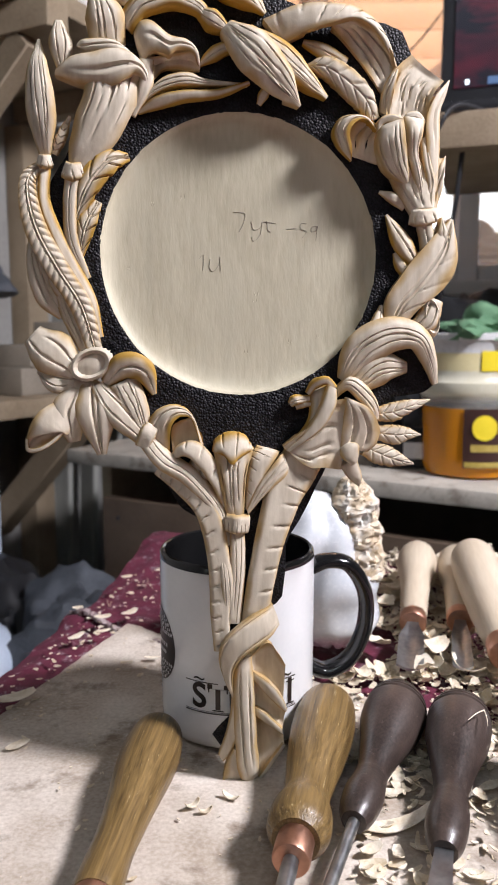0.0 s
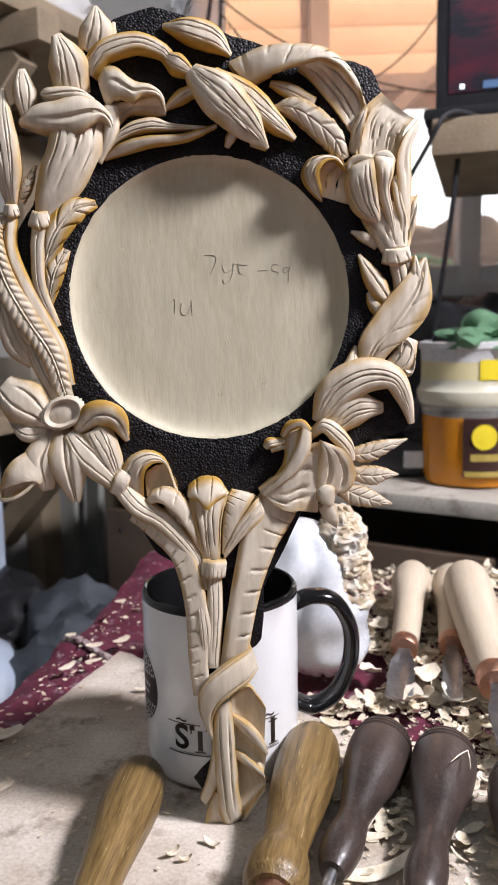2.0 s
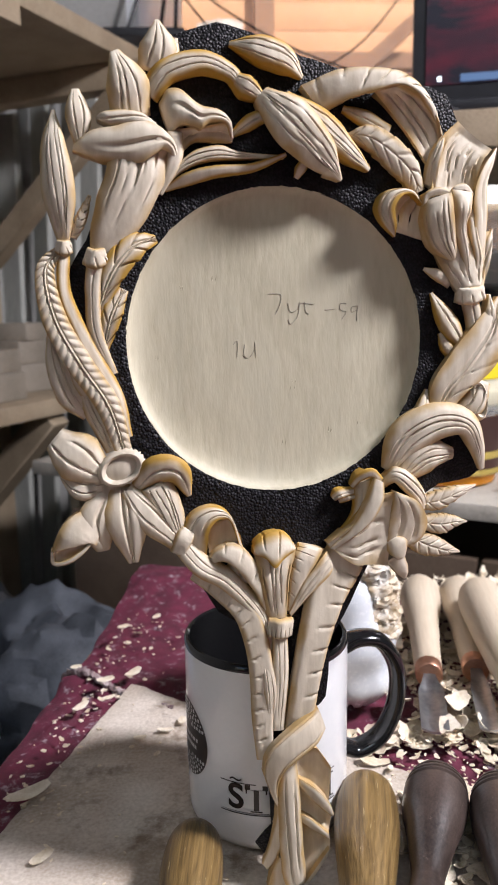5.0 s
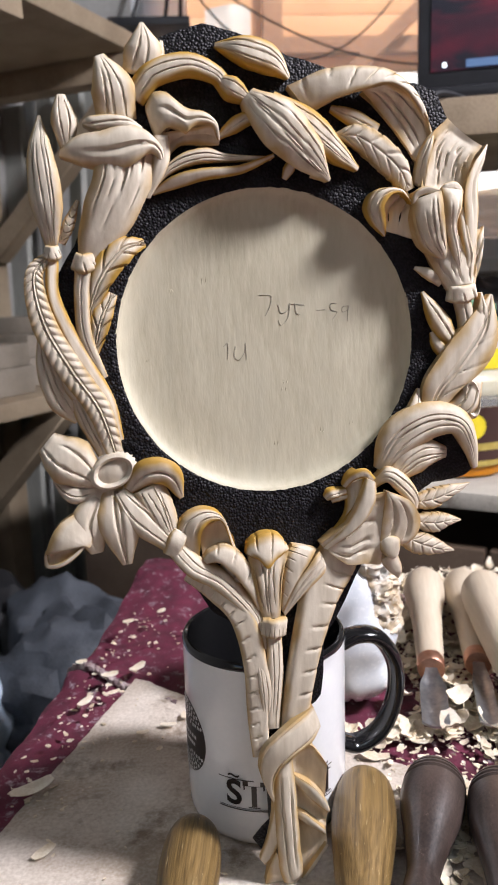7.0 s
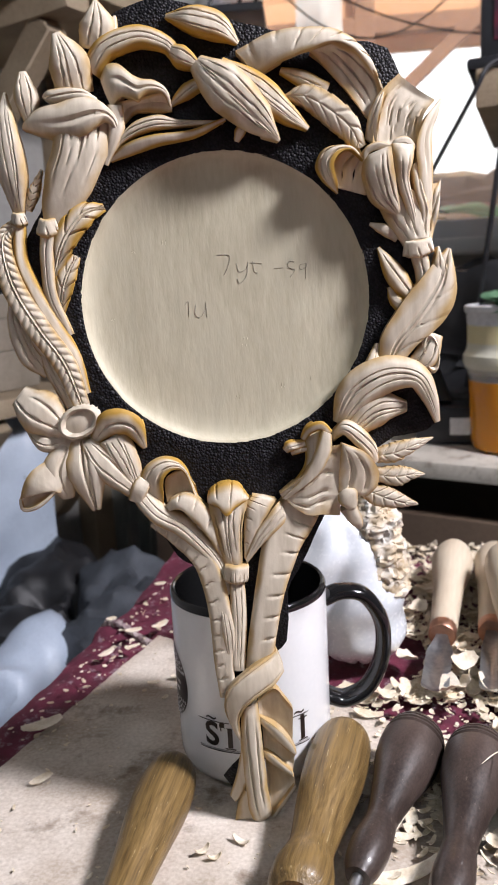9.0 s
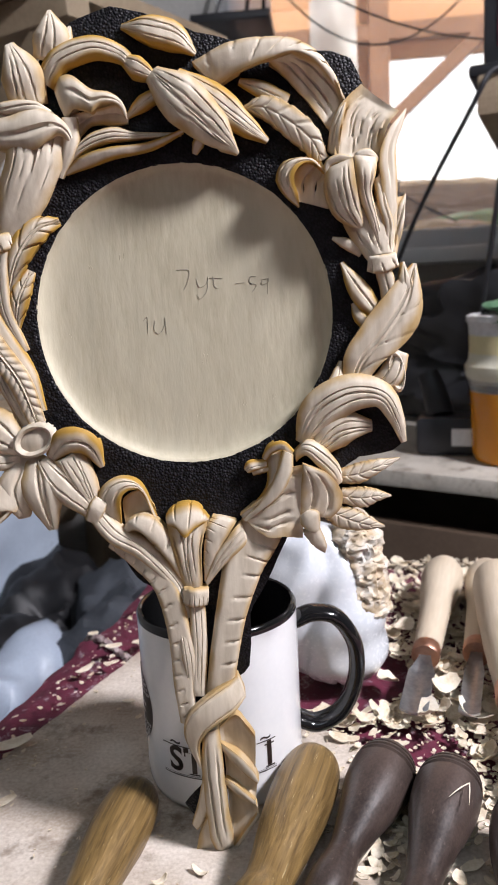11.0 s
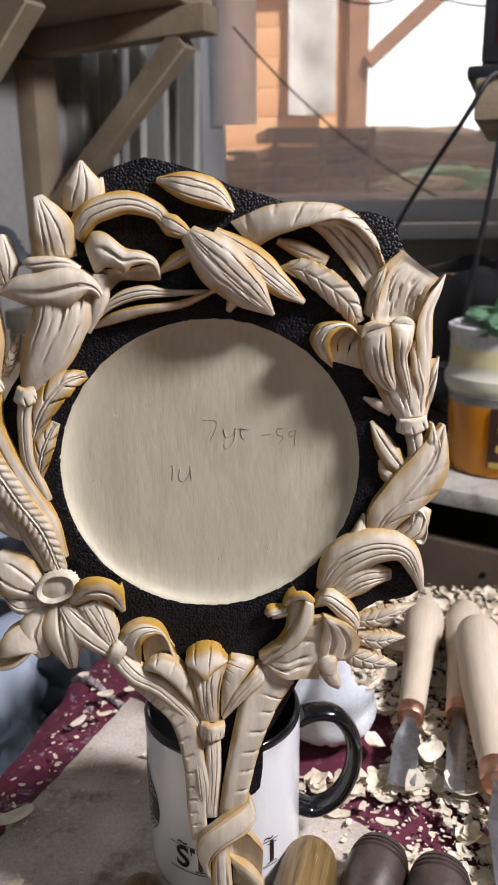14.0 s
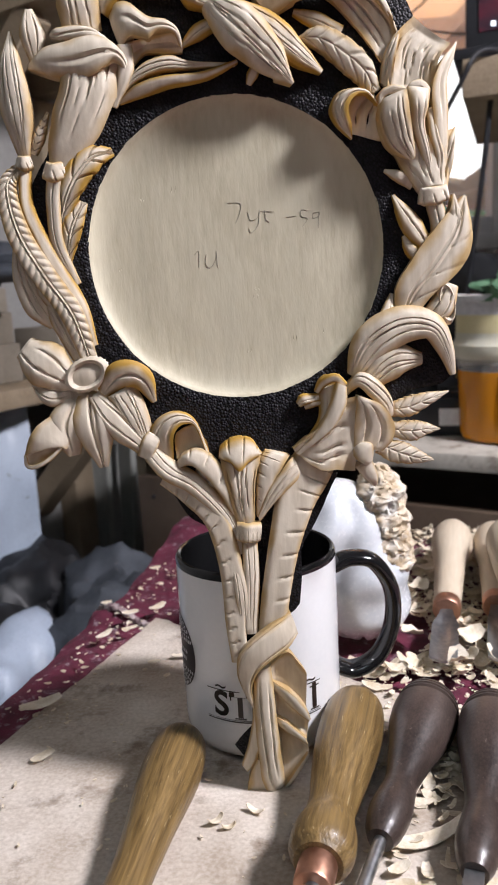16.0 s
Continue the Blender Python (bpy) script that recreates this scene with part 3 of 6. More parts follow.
tagged(part("worktop_plank", block((1.30, 0.46, 0.021), (0.315, 0.235, 0.049), 0.003, wear=0.001), PLANK, m=CAB), "worn pale plank lying on the cabinet", "worktop")
TOPZ = 0.0305

# honey tub
def honey_tub():
    tub = thing("honey_tub", pose(0.287, 0.992, TOPZ) @ Matrix.Diagonal((1.33, 1.33, 1.34, 1)), "clear plastic tub of honey with a brown label", "tub")
    part("honey", lathe([(0, 0.002), (0.043, 0.002), (0.0455, 0.010), (0.0470, 0.066), (0, 0.066)], 48), HONEY, tub, "amber honey")
    part("wax", lathe([(0, 0.094), (0.0482, 0.094), (0.0482, 0.118), (0, 0.118)], 48), HAZE, tub, "cream-coloured contents of the upper tub")
    part("tub_wall", lathe([(0.0470, 0.0655), (0.0482, 0.072), (0.0500, 0.078), (0.0515, 0.082), (0.0515, 0.088), (0.0500, 0.090)], 48), TUBWALL, tub)
    part("lid", lathe([(0.0, 0.0735), (0.0475, 0.0735), (0.0505, 0.078), (0.0520, 0.083), (0.0520, 0.089), (0.0500, 0.091), (0.0484, 0.096), (0.0486, 0.100)], 48), TUBLID, tub, "milky lid with yellow tint")
    part("upper_rim", lathe([(0.0484, 0.116), (0.0490, 0.126), (0.0510, 0.128), (0.0510, 0.133), (0.0485, 0.134), (0.047, 0.130), (0, 0.128)], 48), PRINT_WHITE, tub, "white rim of the upper tub")
    # label: a strip round the front
    def strip(name, a0, a1, z0, z1, r, mat, lab="", under=None):
        bm = bmesh.new()
        n = 20
        for i in range(n):
            q = [radians(a0 + (a1 - a0) * (i + k) / n) for k in (0, 1)]
            bm.faces.new([bm.verts.new((r * math.cos(a), r * math.sin(a), z)) for a, z in ((q[0], z0), (q[1], z0), (q[1], z1), (q[0], z1))])
        bmesh.ops.remove_doubles(bm, verts=bm.verts, dist=1e-5)
        return part(name, bm, mat, under or tub, lab)
    label = strip("label", 246, 335, 0.012, 0.066, 0.0490, LABEL_BROWN, "dark brown label")
    strip("label_foot", 248, 333, 0.0125, 0.0175, 0.0494, LABEL_GOLD, "gold band at the foot of the label", label)
    strip("label_band", 254, 328, 0.027, 0.0335, 0.0494, LABEL_GOLD, "gold lettering shown as a bar", label)
    strip("lid_label", 262, 318, 0.100, 0.118, 0.0496, LABEL_YELLOW, "yellow sticker")
    em = part("emblem", lathe([(0, 0.0004), (0.0115, 0.0004), (0.0115, 0), (0.006, 0.0008), (0, 0.0010)], 32), LABEL_YELLOW, label, "round yellow emblem")
    a = radians(268)
    em.matrix_basis = Matrix.Translation((0.0496 * math.cos(a), 0.0496 * math.sin(a), 0.049)) @ pose(0, 0, 0, 90, 0, -2)
    return tub


honey_tub()
tagged(part("green_rag", blob((0.050, 0.046, 0.020), 0.8, 2, 4.5, 4, -0.010), GREENRAG, m=pose(0.300, 0.990, TOPZ + 0.181)), "crumpled green rag on the tub lid", "rag")
tagged(part("black_bag", blob((0.20, 0.10, 0.11), 0.5, 4, 4, 5, -0.10), BAG_DARK, m=pose(0.40, 1.22, TOPZ + 0.101, 0, 0, -27)), "slumped black cloth bag on the worktop", "bag")
case = thing("tool_case", CAB @ pose(0.175, 0.13, 0.0705, 0, 0, 18), "black plastic power tool lying on the worktop", "power tool")
part("body", block((0.10, 0.06, 0.050), (0, 0, 0), 0.008), BLACKPLASTIC, case)
part("grip", tube([(-0.02, 0.0, 0.045), (-0.03, 0.02, 0.075), (-0.04, 0.03, 0.10)], [0.018, 0.016, 0.014], 12, 14), BLACKPLASTIC, case)
part("sticker", block((0.030, 0.001, 0.022), (0.01, -0.0312, 0.014), 0), PRINT_WHITE, case, "white sticker", smooth=False)
tagged(part("red_tool", block((0.12, 0.03, 0.02), (0, 0, 0), 0.006), REDPLASTIC, m=CAB @ pose(0.24, 0.30, 0.0705, 0, 0, 10)), "red plastic tool lying on the worktop", "tool")
tagged(part("pale_roll", lathe([(0.008, 0), (0.026, 0), (0.027, 0.002), (0.027, 0.040), (0.026, 0.042), (0.008, 0.042), (0.008, 0)], 32), TUBLID, m=CAB @ pose(0.225, 0.16, 0.0705)), "pale tape roll on the worktop", "tape roll")

# heap beside the bench
crate_low = thing("storage_box", pose(-0.32, 0.95, FLOOR_Z, 0, 0, -20), "dark timber box standing under the bags", "box")
for sx, sy, wx, wy in ((0, -0.24, 0.44, 0.02), (0, 0.24, 0.44, 0.02), (-0.23, 0, 0.02, 0.46), (0.23, 0, 0.02, 0.46)):
    part("side", block((wx, wy, 0.44), (sx, sy, 0), 0.003), TIMBER_DARK, crate_low)
part("lid", block((0.50, 0.52, 0.02), (0, 0, 0.441), 0.003), TIMBER_DARK, crate_low)
tagged(part("grey_bag", blob((0.13, 0.13, 0.13), 0.5, 7, 3, 5, -0.10), BAG_GREY, m=pose(-0.245, 0.96, -0.288)), "dark grey cloth bag heaped beside the bench", "bag")
tagged(part("grey_bag", blob((0.12, 0.12, 0.10), 0.5, 9, 3.4, 5, -0.08), BAG_WHITE, m=pose(-0.34, 0.84, -0.308)), "bluish white polythene bag with dark specks beside the bench", "bag")
# near-black lump added to stand for the shade behind the bags
tagged(part("dark_jacket", blob((0.15, 0.12, 0.12), 0.5, 15, 3, 5, -0.10), BAG_DARK, m=pose(-0.36, 1.05, -0.288)), "dark crumpled lump put where shade lies behind the heap", "jacket")
tagged(part("polythene_sheet", solid(sheet((0.40, 0.80), 40, 50, lambda x, y: 0.05 * noise.noise(Vector((x * 5, y * 4, 0.5))) + 0.018 * noise.turbulence(Vector((x * 12, y * 9, 3)), 3, True)), 0.003), BAG_WHITE, m=pose(-0.555, 1.06, -0.29, 80, 0, 24)), "bluish white polythene sheet hanging beside the heap", "sheet")

# ---- the carved mirror frame ----
DISC_C = (-0.0047, 0.3545, 0.2443)
CARVE = pose(*DISC_C, -1.97, 0, 6.78)      # local x across, z up, -y out of the face
carving = thing("carved_mirror_frame", CARVE, "hand-carved linden mirror frame of lilies and leaves, blackened ground", "mirror frame")
GROUND = 4.0       # height of the blackened ground over the disc, in mm


def mm(u, v, h):
    return Vector((u, -h, v)) * 0.001


def backing():
    """Blackened board: a ring with lobes at the crown and a tongue down the grip."""
    ang = OUTLINE[0::2]
    rad = OUTLINE[1::2]
    n = 360
    bm = bmesh.new()
    outer = np.interp(np.arange(n), ang, rad)
    rings = []
    steps = 14
    for k in range(steps + 1):
        row = []
        for i in range(n):
            a = radians(i)
            r = 61.4 + (outer[i] - 61.4) * k / steps
            h = GROUND + 0.45 * noise.noise(Vector((r * math.cos(a), r * math.sin(a), 0)) * 0.35) + (0.5 * noise.noise(Vector((math.cos(a) * 40, math.sin(a) * 40, 1))) - 0.6 if k in (0, steps) else 0)
            sh = 1 - k / steps
            row.append(bm.verts.new(mm(r * math.cos(a) + 0.7 * sh, r * math.sin(a) - 1.2 * sh, h)))
        rings.append(row)
    rings.append([bm.verts.new(mm((o - 0.8) * math.cos(radians(i)), (o - 0.8) * math.sin(radians(i)), -8)) for i, o in enumerate(outer)])
    rings.append([bm.verts.new(mm(61.4 * math.cos(radians(i)) + 0.7, 61.4 * math.sin(radians(i)) - 1.2, -8)) for i in range(n)])
    for a, b in zip(rings, rings[1:] + rings[:1]):
        for i in range(n):
            j = (i + 1) % n
            bm.faces.new((a[i], a[j], b[j], b[i]))
    return part("backing", bm, BLACK, carving, "blackened stippled ground board")


OUTLINE = [0, 88, 14, 90, 24, 98, 36, 106, 46, 114, 53, 121, 57, 119, 64, 111, 72, 108, 84, 110, 92, 116, 100, 122, 108, 121, 116, 114, 126, 98, 140, 86, 152, 84, 165, 87, 180, 84, 196, 74, 214, 74, 236, 88, 247, 100, 253, 110, 256.5, 117, 259, 119, 263, 122, 266.8, 140, 268.4, 180,
           268.8, 226, 269, 232, 271, 228, 273, 190, 274.4, 163, 275.6, 162, 277.0, 158, 277.8, 151, 278.6, 138, 279.2, 132, 281.5, 127, 284.5, 120, 288, 112, 296, 98, 308, 92, 318, 96, 324, 106, 327, 108, 331, 100, 340, 86, 350, 86, 360, 88]
backing()
bmd = lathe([(0, -0.0085), (0.0624, -0.0085), (0.0616, 0.0034), (0.0611, 0.0031), (0.0602, 0.0019), (0.0590, 0.0009), (0.0572, 0.0001), (0.0540, -0.0006), (0.050, -0.0010), (0.040, -0.0010), (0.02, -0.0010), (0, -0.0010)], 140)
for v in bmd.verts:
    if v.co.length > 0.0590 and v.co.z > 0:
        v.co += noise.noise_vector(v.co * 300) * 0.0005
bmesh.ops.transform(bmd, matrix=pose(0.0007, 0, -0.0012, 90, 0, 0), verts=bmd.verts)
disc = part("mirror_seat", bmd, DISC, carving, "bare recessed disc with pencil marks")

def pencil(pts):
    bm = tube([mm(u, v, -0.90) for u, v in pts], [0.00012] * len(pts), 4 * len(pts), 5)
    part("pencil_stroke", bm, PENCIL, carving)


for stroke in (((-2, 18.5), (3, 18), (2.5, 14), (0.5, 10)), ((6, 14.5), (7, 11), (10, 12), (11, 15), (10, 9), (7, 6), (6, 8)), ((13, 15), (13.5, 11), (15, 10)), ((11.5, 14.5), (17, 14)),
               ((22, 11.5), (26, 11.8)), ((31, 14), (28.5, 14), (28.5, 11.5), (31, 10.5), (29, 7.5)), ((36, 13), (33.5, 12.5), (33.5, 10.5), (36, 11.5), (36, 13), (35.5, 6.5)),
               ((-17.5, -2), (-15.6, -0.5), (-15.8, -7)), ((-12.5, -2), (-13, -6), (-11, -7.5), (-8.5, -4), (-8.2, -1), (-8, -7.5))):
    pencil(stroke)


def nick(u, v, du, dv, w):
    """A small sliver torn up from the disc."""
    bm = bmesh.new()
    for k in range(2):
        o = (k - 0.5) * w
        a = [bm.verts.new(mm(*p)) for p in ((u + o, v, -1.1), (u + o + w * 0.4, v + dv * 0.3, -1.1), (u + o + du, v + dv, -1.1), (u + o + w * 0.2 + du * 0.5, v + dv * 0.5, -0.84))]
        for f in ((0, 1, 3), (1, 2, 3), (2, 0, 3), (0, 2, 1)):
            bm.faces.new([a[i] for i in f])
    part("nick", bm, DISC, carving, smooth=False)


for spec in ((-25, 22, 0.6, 5.5, 1.6), (-37.5, 19.5, -0.8, 3.5, 0.9), (3, -45, 0.4, 3.5, 1.4), (23, -41.5, 0.5, 5.0, 1.2), (36, -39, 0.5, 4.5, 1.1), (7, -22, 0.3, 3.0, 1.6), (8, -19, -0.4, 3.0, 1.4), (-49, -8, 0.4, 3.2, 0.8), (-37, -42, -0.6, 3.0, 1.0)):
    nick(*spec)


def blade(name, mat, pts, widths, grooves=0, veins=0, cuts=0, rib=0, gtop=0, cutside=1, flat=0):
    """A carved petal, leaf or stem: a spine in mm over the disc, half widths, and the gouge lines cut into it."""
    n, m = (48 if not veins else 150 if veins < 12 else 130), 30
    if cuts > 3:
        n = 130
    c, w = spline(pts, n), values(widths, n)
    bm = bmesh.new()
    uv = bm.loops.layers.uv.new("uv")
    N0 = Vector((0, 0, 1))
    side = None
    top, low = [], []
    tag = {}
    wmax = max(widths)
    seed = Vector((pts[0][0] * 0.13, pts[0][1] * 0.11, len(pts)))
    lean = 1 if noise.noise(seed * 3) > 0 else -1
    for i in range(n):
        t = i / (n - 1)
        T = (c[min(i + 1, n - 1)] - c[max(i - 1, 0)]).normalized()
        if side is None:
            side = N0.cross(T).normalized()
        side = (side - T * side.dot(T)).normalized()
        nor = T.cross(side).normalized()
        if nor.z < 0:
            nor = -nor
        wi = max(w[i], 0.25)
        end = min(1.0, t / 0.06, (1 - t) / 0.06)
        crown = min(0.60 * wi, 1.7 + 0.24 * wi) * (0.45 + 0.55 * end)
        a, b = [], []
        for k in range(m + 1):
            s = 2 * k / m - 1
            ww = wi * (1 + 0.06 * noise.noise(seed + Vector((t * 6, s * 0.8, 0))))
            if veins and veins < 12:
                ww *= 1 - 0.10 * max(0, math.sin(2 * math.pi * (t * veins))) ** 6 * (abs(s) > 0.8)
            hgt = crown * (0.80 * (1 - abs(s) ** 3.4) - 0.24 + 0.26 * lean * s)
            if flat:
                hgt = 0.75 * crown * (1 - abs(s) ** 7) - 0.2 * crown + 0.25 * flat * s
            if rib:
                hgt = crown * (0.45 * (1 - abs(s) ** 3) + 0.12 * abs(s)) - 0.9 * max(0, 1 - abs(abs(s) - 0.13) / 0.10) + 0.2 * max(0, 1 - abs(s) / 0.08)
            deep = min(0.20 * wi + 0.25, 1.5)
            for q in range(grooves):
                sq = -0.62 + 1.24 * (q + 0.5) / grooves + 0.10 * math.sin(3.0 * t + q * 1.7 + seed.x)
                g0 = 0.30 * abs(noise.noise(seed + Vector((q * 1.9, 4, 0)))) * (q % 2)
                g1 = 1 - 0.45 * abs(noise.noise(seed + Vector((q * 2.7, 9, 0)))) * ((q + 1) % 2)
                fade = min(1, (t - g0) / 0.16, (g1 - t) / 0.14) * (0.65 + 0.5 * noise.noise(seed + Vector((q * 3, 1, t * 2)))) * 1.2 if not gtop else max(0, (t - 0.5 - 0.12 * math.sin(q * 2.3)) / 0.35)
                hgt -= deep * min(1, max(0, fade)) * max(0, 1 - abs(s - sq) / (0.24 / (grooves + 0.6)))
            if veins:
                ph = t * veins - abs(s) * (0.85 if veins < 12 else 1.0)
                saw = (ph % 1.0)
                line = max(0, 1 - abs(saw - 0.5) / (0.12 if veins < 12 else 0.30))
                hgt -= (0.8 if veins > 11 else 1.25) * line * min(1, max(0, abs(s) - 0.06) / 0.2) * end
            if cuts:
                ph = t * cuts + 0.18 * s
                line = max(0, 1 - abs((ph % 1.0) - 0.5) / 0.10)
                reach = 0.25 + 0.6 * noise.noise(Vector((int(ph) * 3.3, seed.x, 2)))
                hgt -= 1.1 * line * min(1, max(0, (reach - s * cutside) * 1.6)) * end
            hgt += 0.10 * noise.noise(seed + Vector((t * 6, s * 2, 1))) + 0.03 * noise.noise(seed + Vector((t * 30, s * 6, 1)))
            p = c[i] + side * (s * ww) + nor * hgt
            va = bm.verts.new(mm(*p))
            base = c[i] + side * (s * ww * 0.90) + nor * min(-1.6, -0.30 * wi)
            base.z = min(base.z, max(p.z - 1.2, GROUND - 1.0))
            if c[i].z < 11:
                base.z = min(base.z, GROUND - 1.0)
            vb = bm.verts.new(mm(*base))
            tag[va], tag[vb] = (t, k / m), (t, 1.0 if s > 0 else 0.0)
            a.append(va), b.append(vb)
        top.append(a), low.append(b)
    for i in range(n - 1):
        for k in range(m):
            bm.faces.new((top[i][k], top[i][k + 1], top[i + 1][k + 1], top[i + 1][k]))
            bm.faces.new((low[i][k], low[i + 1][k], low[i + 1][k + 1], low[i][k + 1]))
        bm.faces.new((top[i][0], top[i + 1][0], low[i + 1][0], low[i][0]))
        bm.faces.new((top[i][m], low[i][m], low[i + 1][m], top[i + 1][m]))
    for i in (0, n - 1):
        for k in range(m):
            bm.faces.new((top[i][k], low[i][k], low[i][k + 1], top[i][k + 1]))
    for f in bm.faces:
        for lp in f.loops:
            lp[uv].uv = tag[lp.vert]
    return part(name, bm, mat, carving)


def petal_sheet(name, mat, edge_a, edge_b, bulge=1.0, grooves=0, veins=0, cuts=0, edge=0, midrib=0):
    """A carved petal between two edges in mm over the disc: swollen or dished by bulge, with a knife-sharp rim, and undercut down to the ground."""
    n, m = (96 if veins or cuts else 56), 26
    A, B = spline(edge_a, n), spline(edge_b, n)
    bm = bmesh.new()
    uv = bm.loops.layers.uv.new("uv")
    seed = Vector((edge_a[0][0] * 0.17, edge_b[0][1] * 0.13, len(edge_a)))
    top, low, tag = [], [], {}
    for i in range(n):
        t = i / (n - 1)
        span = B[i] - A[i]
        T = (A[min(i + 1, n - 1)] + B[min(i + 1, n - 1)] - A[max(i - 1, 0)] - B[max(i - 1, 0)])
        nor = T.cross(span)
        nor = nor.normalized() if nor.length > 1e-5 else Vector((0, 0, 1))
        if nor.z < 0:
            nor = -nor
        wide = span.length / 2
        full = min(1.0, wide / 3.0)
        ease = min(1.0, t / 0.08, (1 - t) / 0.08)
        a, b = [], []
        mid = (A[i] + B[i]) / 2
        for k in range(m + 1):
            s = k / m
            c = 2 * s - 1
            h = bulge * full * (1 - abs(c) ** (2.6 if bulge > 0 else 2.0)) * (0.5 + 0.5 * ease)
            for q in range(grooves):
                sq = (q + 0.75) / (grooves + 0.5) + 0.045 * math.sin(3.1 * t + q * 2.1 + seed.x)
                g0 = 0.02 + 0.34 * abs(noise.noise(seed + Vector((q * 1.9, 4, 0))))
                g1 = 1.0 - 0.34 * abs(noise.noise(seed + Vector((q * 2.7, 9, 0))))
                fade = max(0.0, min(1.0, (t - g0) / 0.22, (g1 - t) / 0.22))
                half = 0.17 / (grooves + 0.4)
                # each gouge cut is steep on one side and eases out on the other
                d = s - sq
                cut = max(0.0, 1 - d / (half * 1.5)) if d > 0 else max(0.0, 1 + d / (half * 0.6))
                h -= min(0.20 * wide + 0.30, 1.5) * fade * cut
            if edge:
                for sq in (0.13, 0.88):
                    h -= 0.75 * max(0.0, 1 - abs(s - sq) / 0.045) * ease
            if midrib:
                for sq in (0.44, 0.56):
                    h -= 1.2 * max(0.0, 1 - abs(s - sq) / 0.06) * ease
                line = max(0.0, 1 - abs(((t * 4 - abs(c) * 0.8) % 1.0) - 0.5) / 0.05)
                h -= 0.9 * line * (s > 0.56) * ease
            if veins:
                d = abs(s - 0.5) * 2
                line = max(0.0, 1 - abs(((t * veins - d * 0.9) % 1.0) - 0.5) / 0.14)
                h -= 0.75 * line * min(1.0, d / 0.2) * ease * full + 0.5 * max(0.0, 1 - d / 0.10) * ease
            if cuts:
                ph = t * cuts + 0.25 * s
                line = max(0.0, 1 - abs((ph % 1.0) - 0.5) / 0.09)
                reach = 0.62 + 0.5 * noise.noise(Vector((int(ph) * 3.3, seed.x, 2)))
                h -= 0.95 * line * min(1.0, max(0.0, (reach - s) * 3)) * ease
            h += 0.07 * noise.noise(seed + Vector((t * 7, s * 3, 1)))
            p = A[i].lerp(B[i], s) + nor * h
            if veins:
                p = p.lerp(mid + (p - mid) * 0.90, ((t * veins * 1.5) % 1.0) * abs(c) ** 3)
            p += nor.cross(T.normalized()) * 0.22 * noise.noise(seed + Vector((t * 8, 0, 5))) * c * full
            foot = p.lerp(mid, 0.05)
            foot.z = min(p.z - 1.0, GROUND - 1.0) if p.z < 12 else p.z - 4.5
            va, vb = bm.verts.new(mm(*p)), bm.verts.new(mm(*foot))
            tag[va], tag[vb] = (t, s), (t, 1.0 if s > 0.5 else 0.0)
            a.append(va), b.append(vb)
        top.append(a), low.append(b)
    for i in range(n - 1):
        for k in range(m):
            bm.faces.new((top[i][k], top[i][k + 1], top[i + 1][k + 1], top[i + 1][k]))
            bm.faces.new((low[i][k], low[i + 1][k], low[i + 1][k + 1], low[i][k + 1]))
        for k in (0, m):
            bm.faces.new((top[i][k], top[i + 1][k], low[i + 1][k], low[i][k]))
    for i in (0, n - 1):
        for k in range(m):
            bm.faces.new((top[i][k], low[i][k], low[i][k + 1], top[i][k + 1]))
    for f in bm.faces:
        for lp in f.loops:
            lp[uv].uv = tag[lp.vert]
    return part(name, bm, mat, carving)


def eye_ring(at, a, b, tilt):
    """The turned mouth of a blossom: a rolled oval rim round a hollow."""
    bm = bmesh.new()
    uv = bm.loops.layers.uv.new("uv")
    prof = [(1.12, -3.0), (1.08, -0.6), (1.0, 0.9), (0.90, 1.3), (0.80, 0.7), (0.70, -0.7), (0.52, -0.4), (0.30, 0.1), (0.05, 0.2)]
    n = 64
    ct, st = math.cos(radians(tilt)), math.sin(radians(tilt))
    rows = []
    for k, (r, h) in enumerate(prof):
        row = []
        for i in range(n):
            q = 2 * math.pi * i / n
            rr = r * (1 + (0.05 * math.sin(26 * q) if k == 0 else 0.012 * noise.noise(Vector((math.cos(q) * 2, math.sin(q) * 2, k)))))
            x, y = a * rr * math.cos(q), b * rr * math.sin(q)
            row.append(bm.verts.new(mm(at[0] + x * ct + y * st, at[1] - x * st + y * ct, at[2] + h)))
        rows.append(row)
    for p, q in zip(rows, rows[1:]):
        for i in range(n):
            bm.faces.new((p[i], p[(i + 1) % n], q[(i + 1) % n], q[i]))
    bm.faces.new(rows[-1])
    bm.faces.new(rows[0][::-1])
    for f in bm.faces:
        for lp in f.loops:
            lp[uv].uv = (0.5, 0.4)
    part("blossom_mouth", bm, PALE, carving)


blade("petal", PALE, [(-46.3, 100.5, 5.3), (-43.8, 109.6, 8), (-44.2, 118.8, 6.6)], [6.2, 6.9, 0.8], grooves=2)
blade("petal", PALE, [(-40.7, 99.5, 5.3), (-38.8, 105.2, 6.6), (-37.0, 113.1, 5.3)], [3.4, 3.0, 0.6], grooves=1)
blade("petal", PALE, [(-55.1, 84.0, 6.6), (-56.4, 95.8, 10.6), (-60.5, 106.5, 8.6)], [7.4, 7.8, 2.1], grooves=3)
blade("petal", PALE, [(-74.4, 74.5, 6.6), (-74.6, 84.0, 8.6), (-75.3, 93.2, 7.3)], [2.4, 4.9, 1.6], grooves=2)
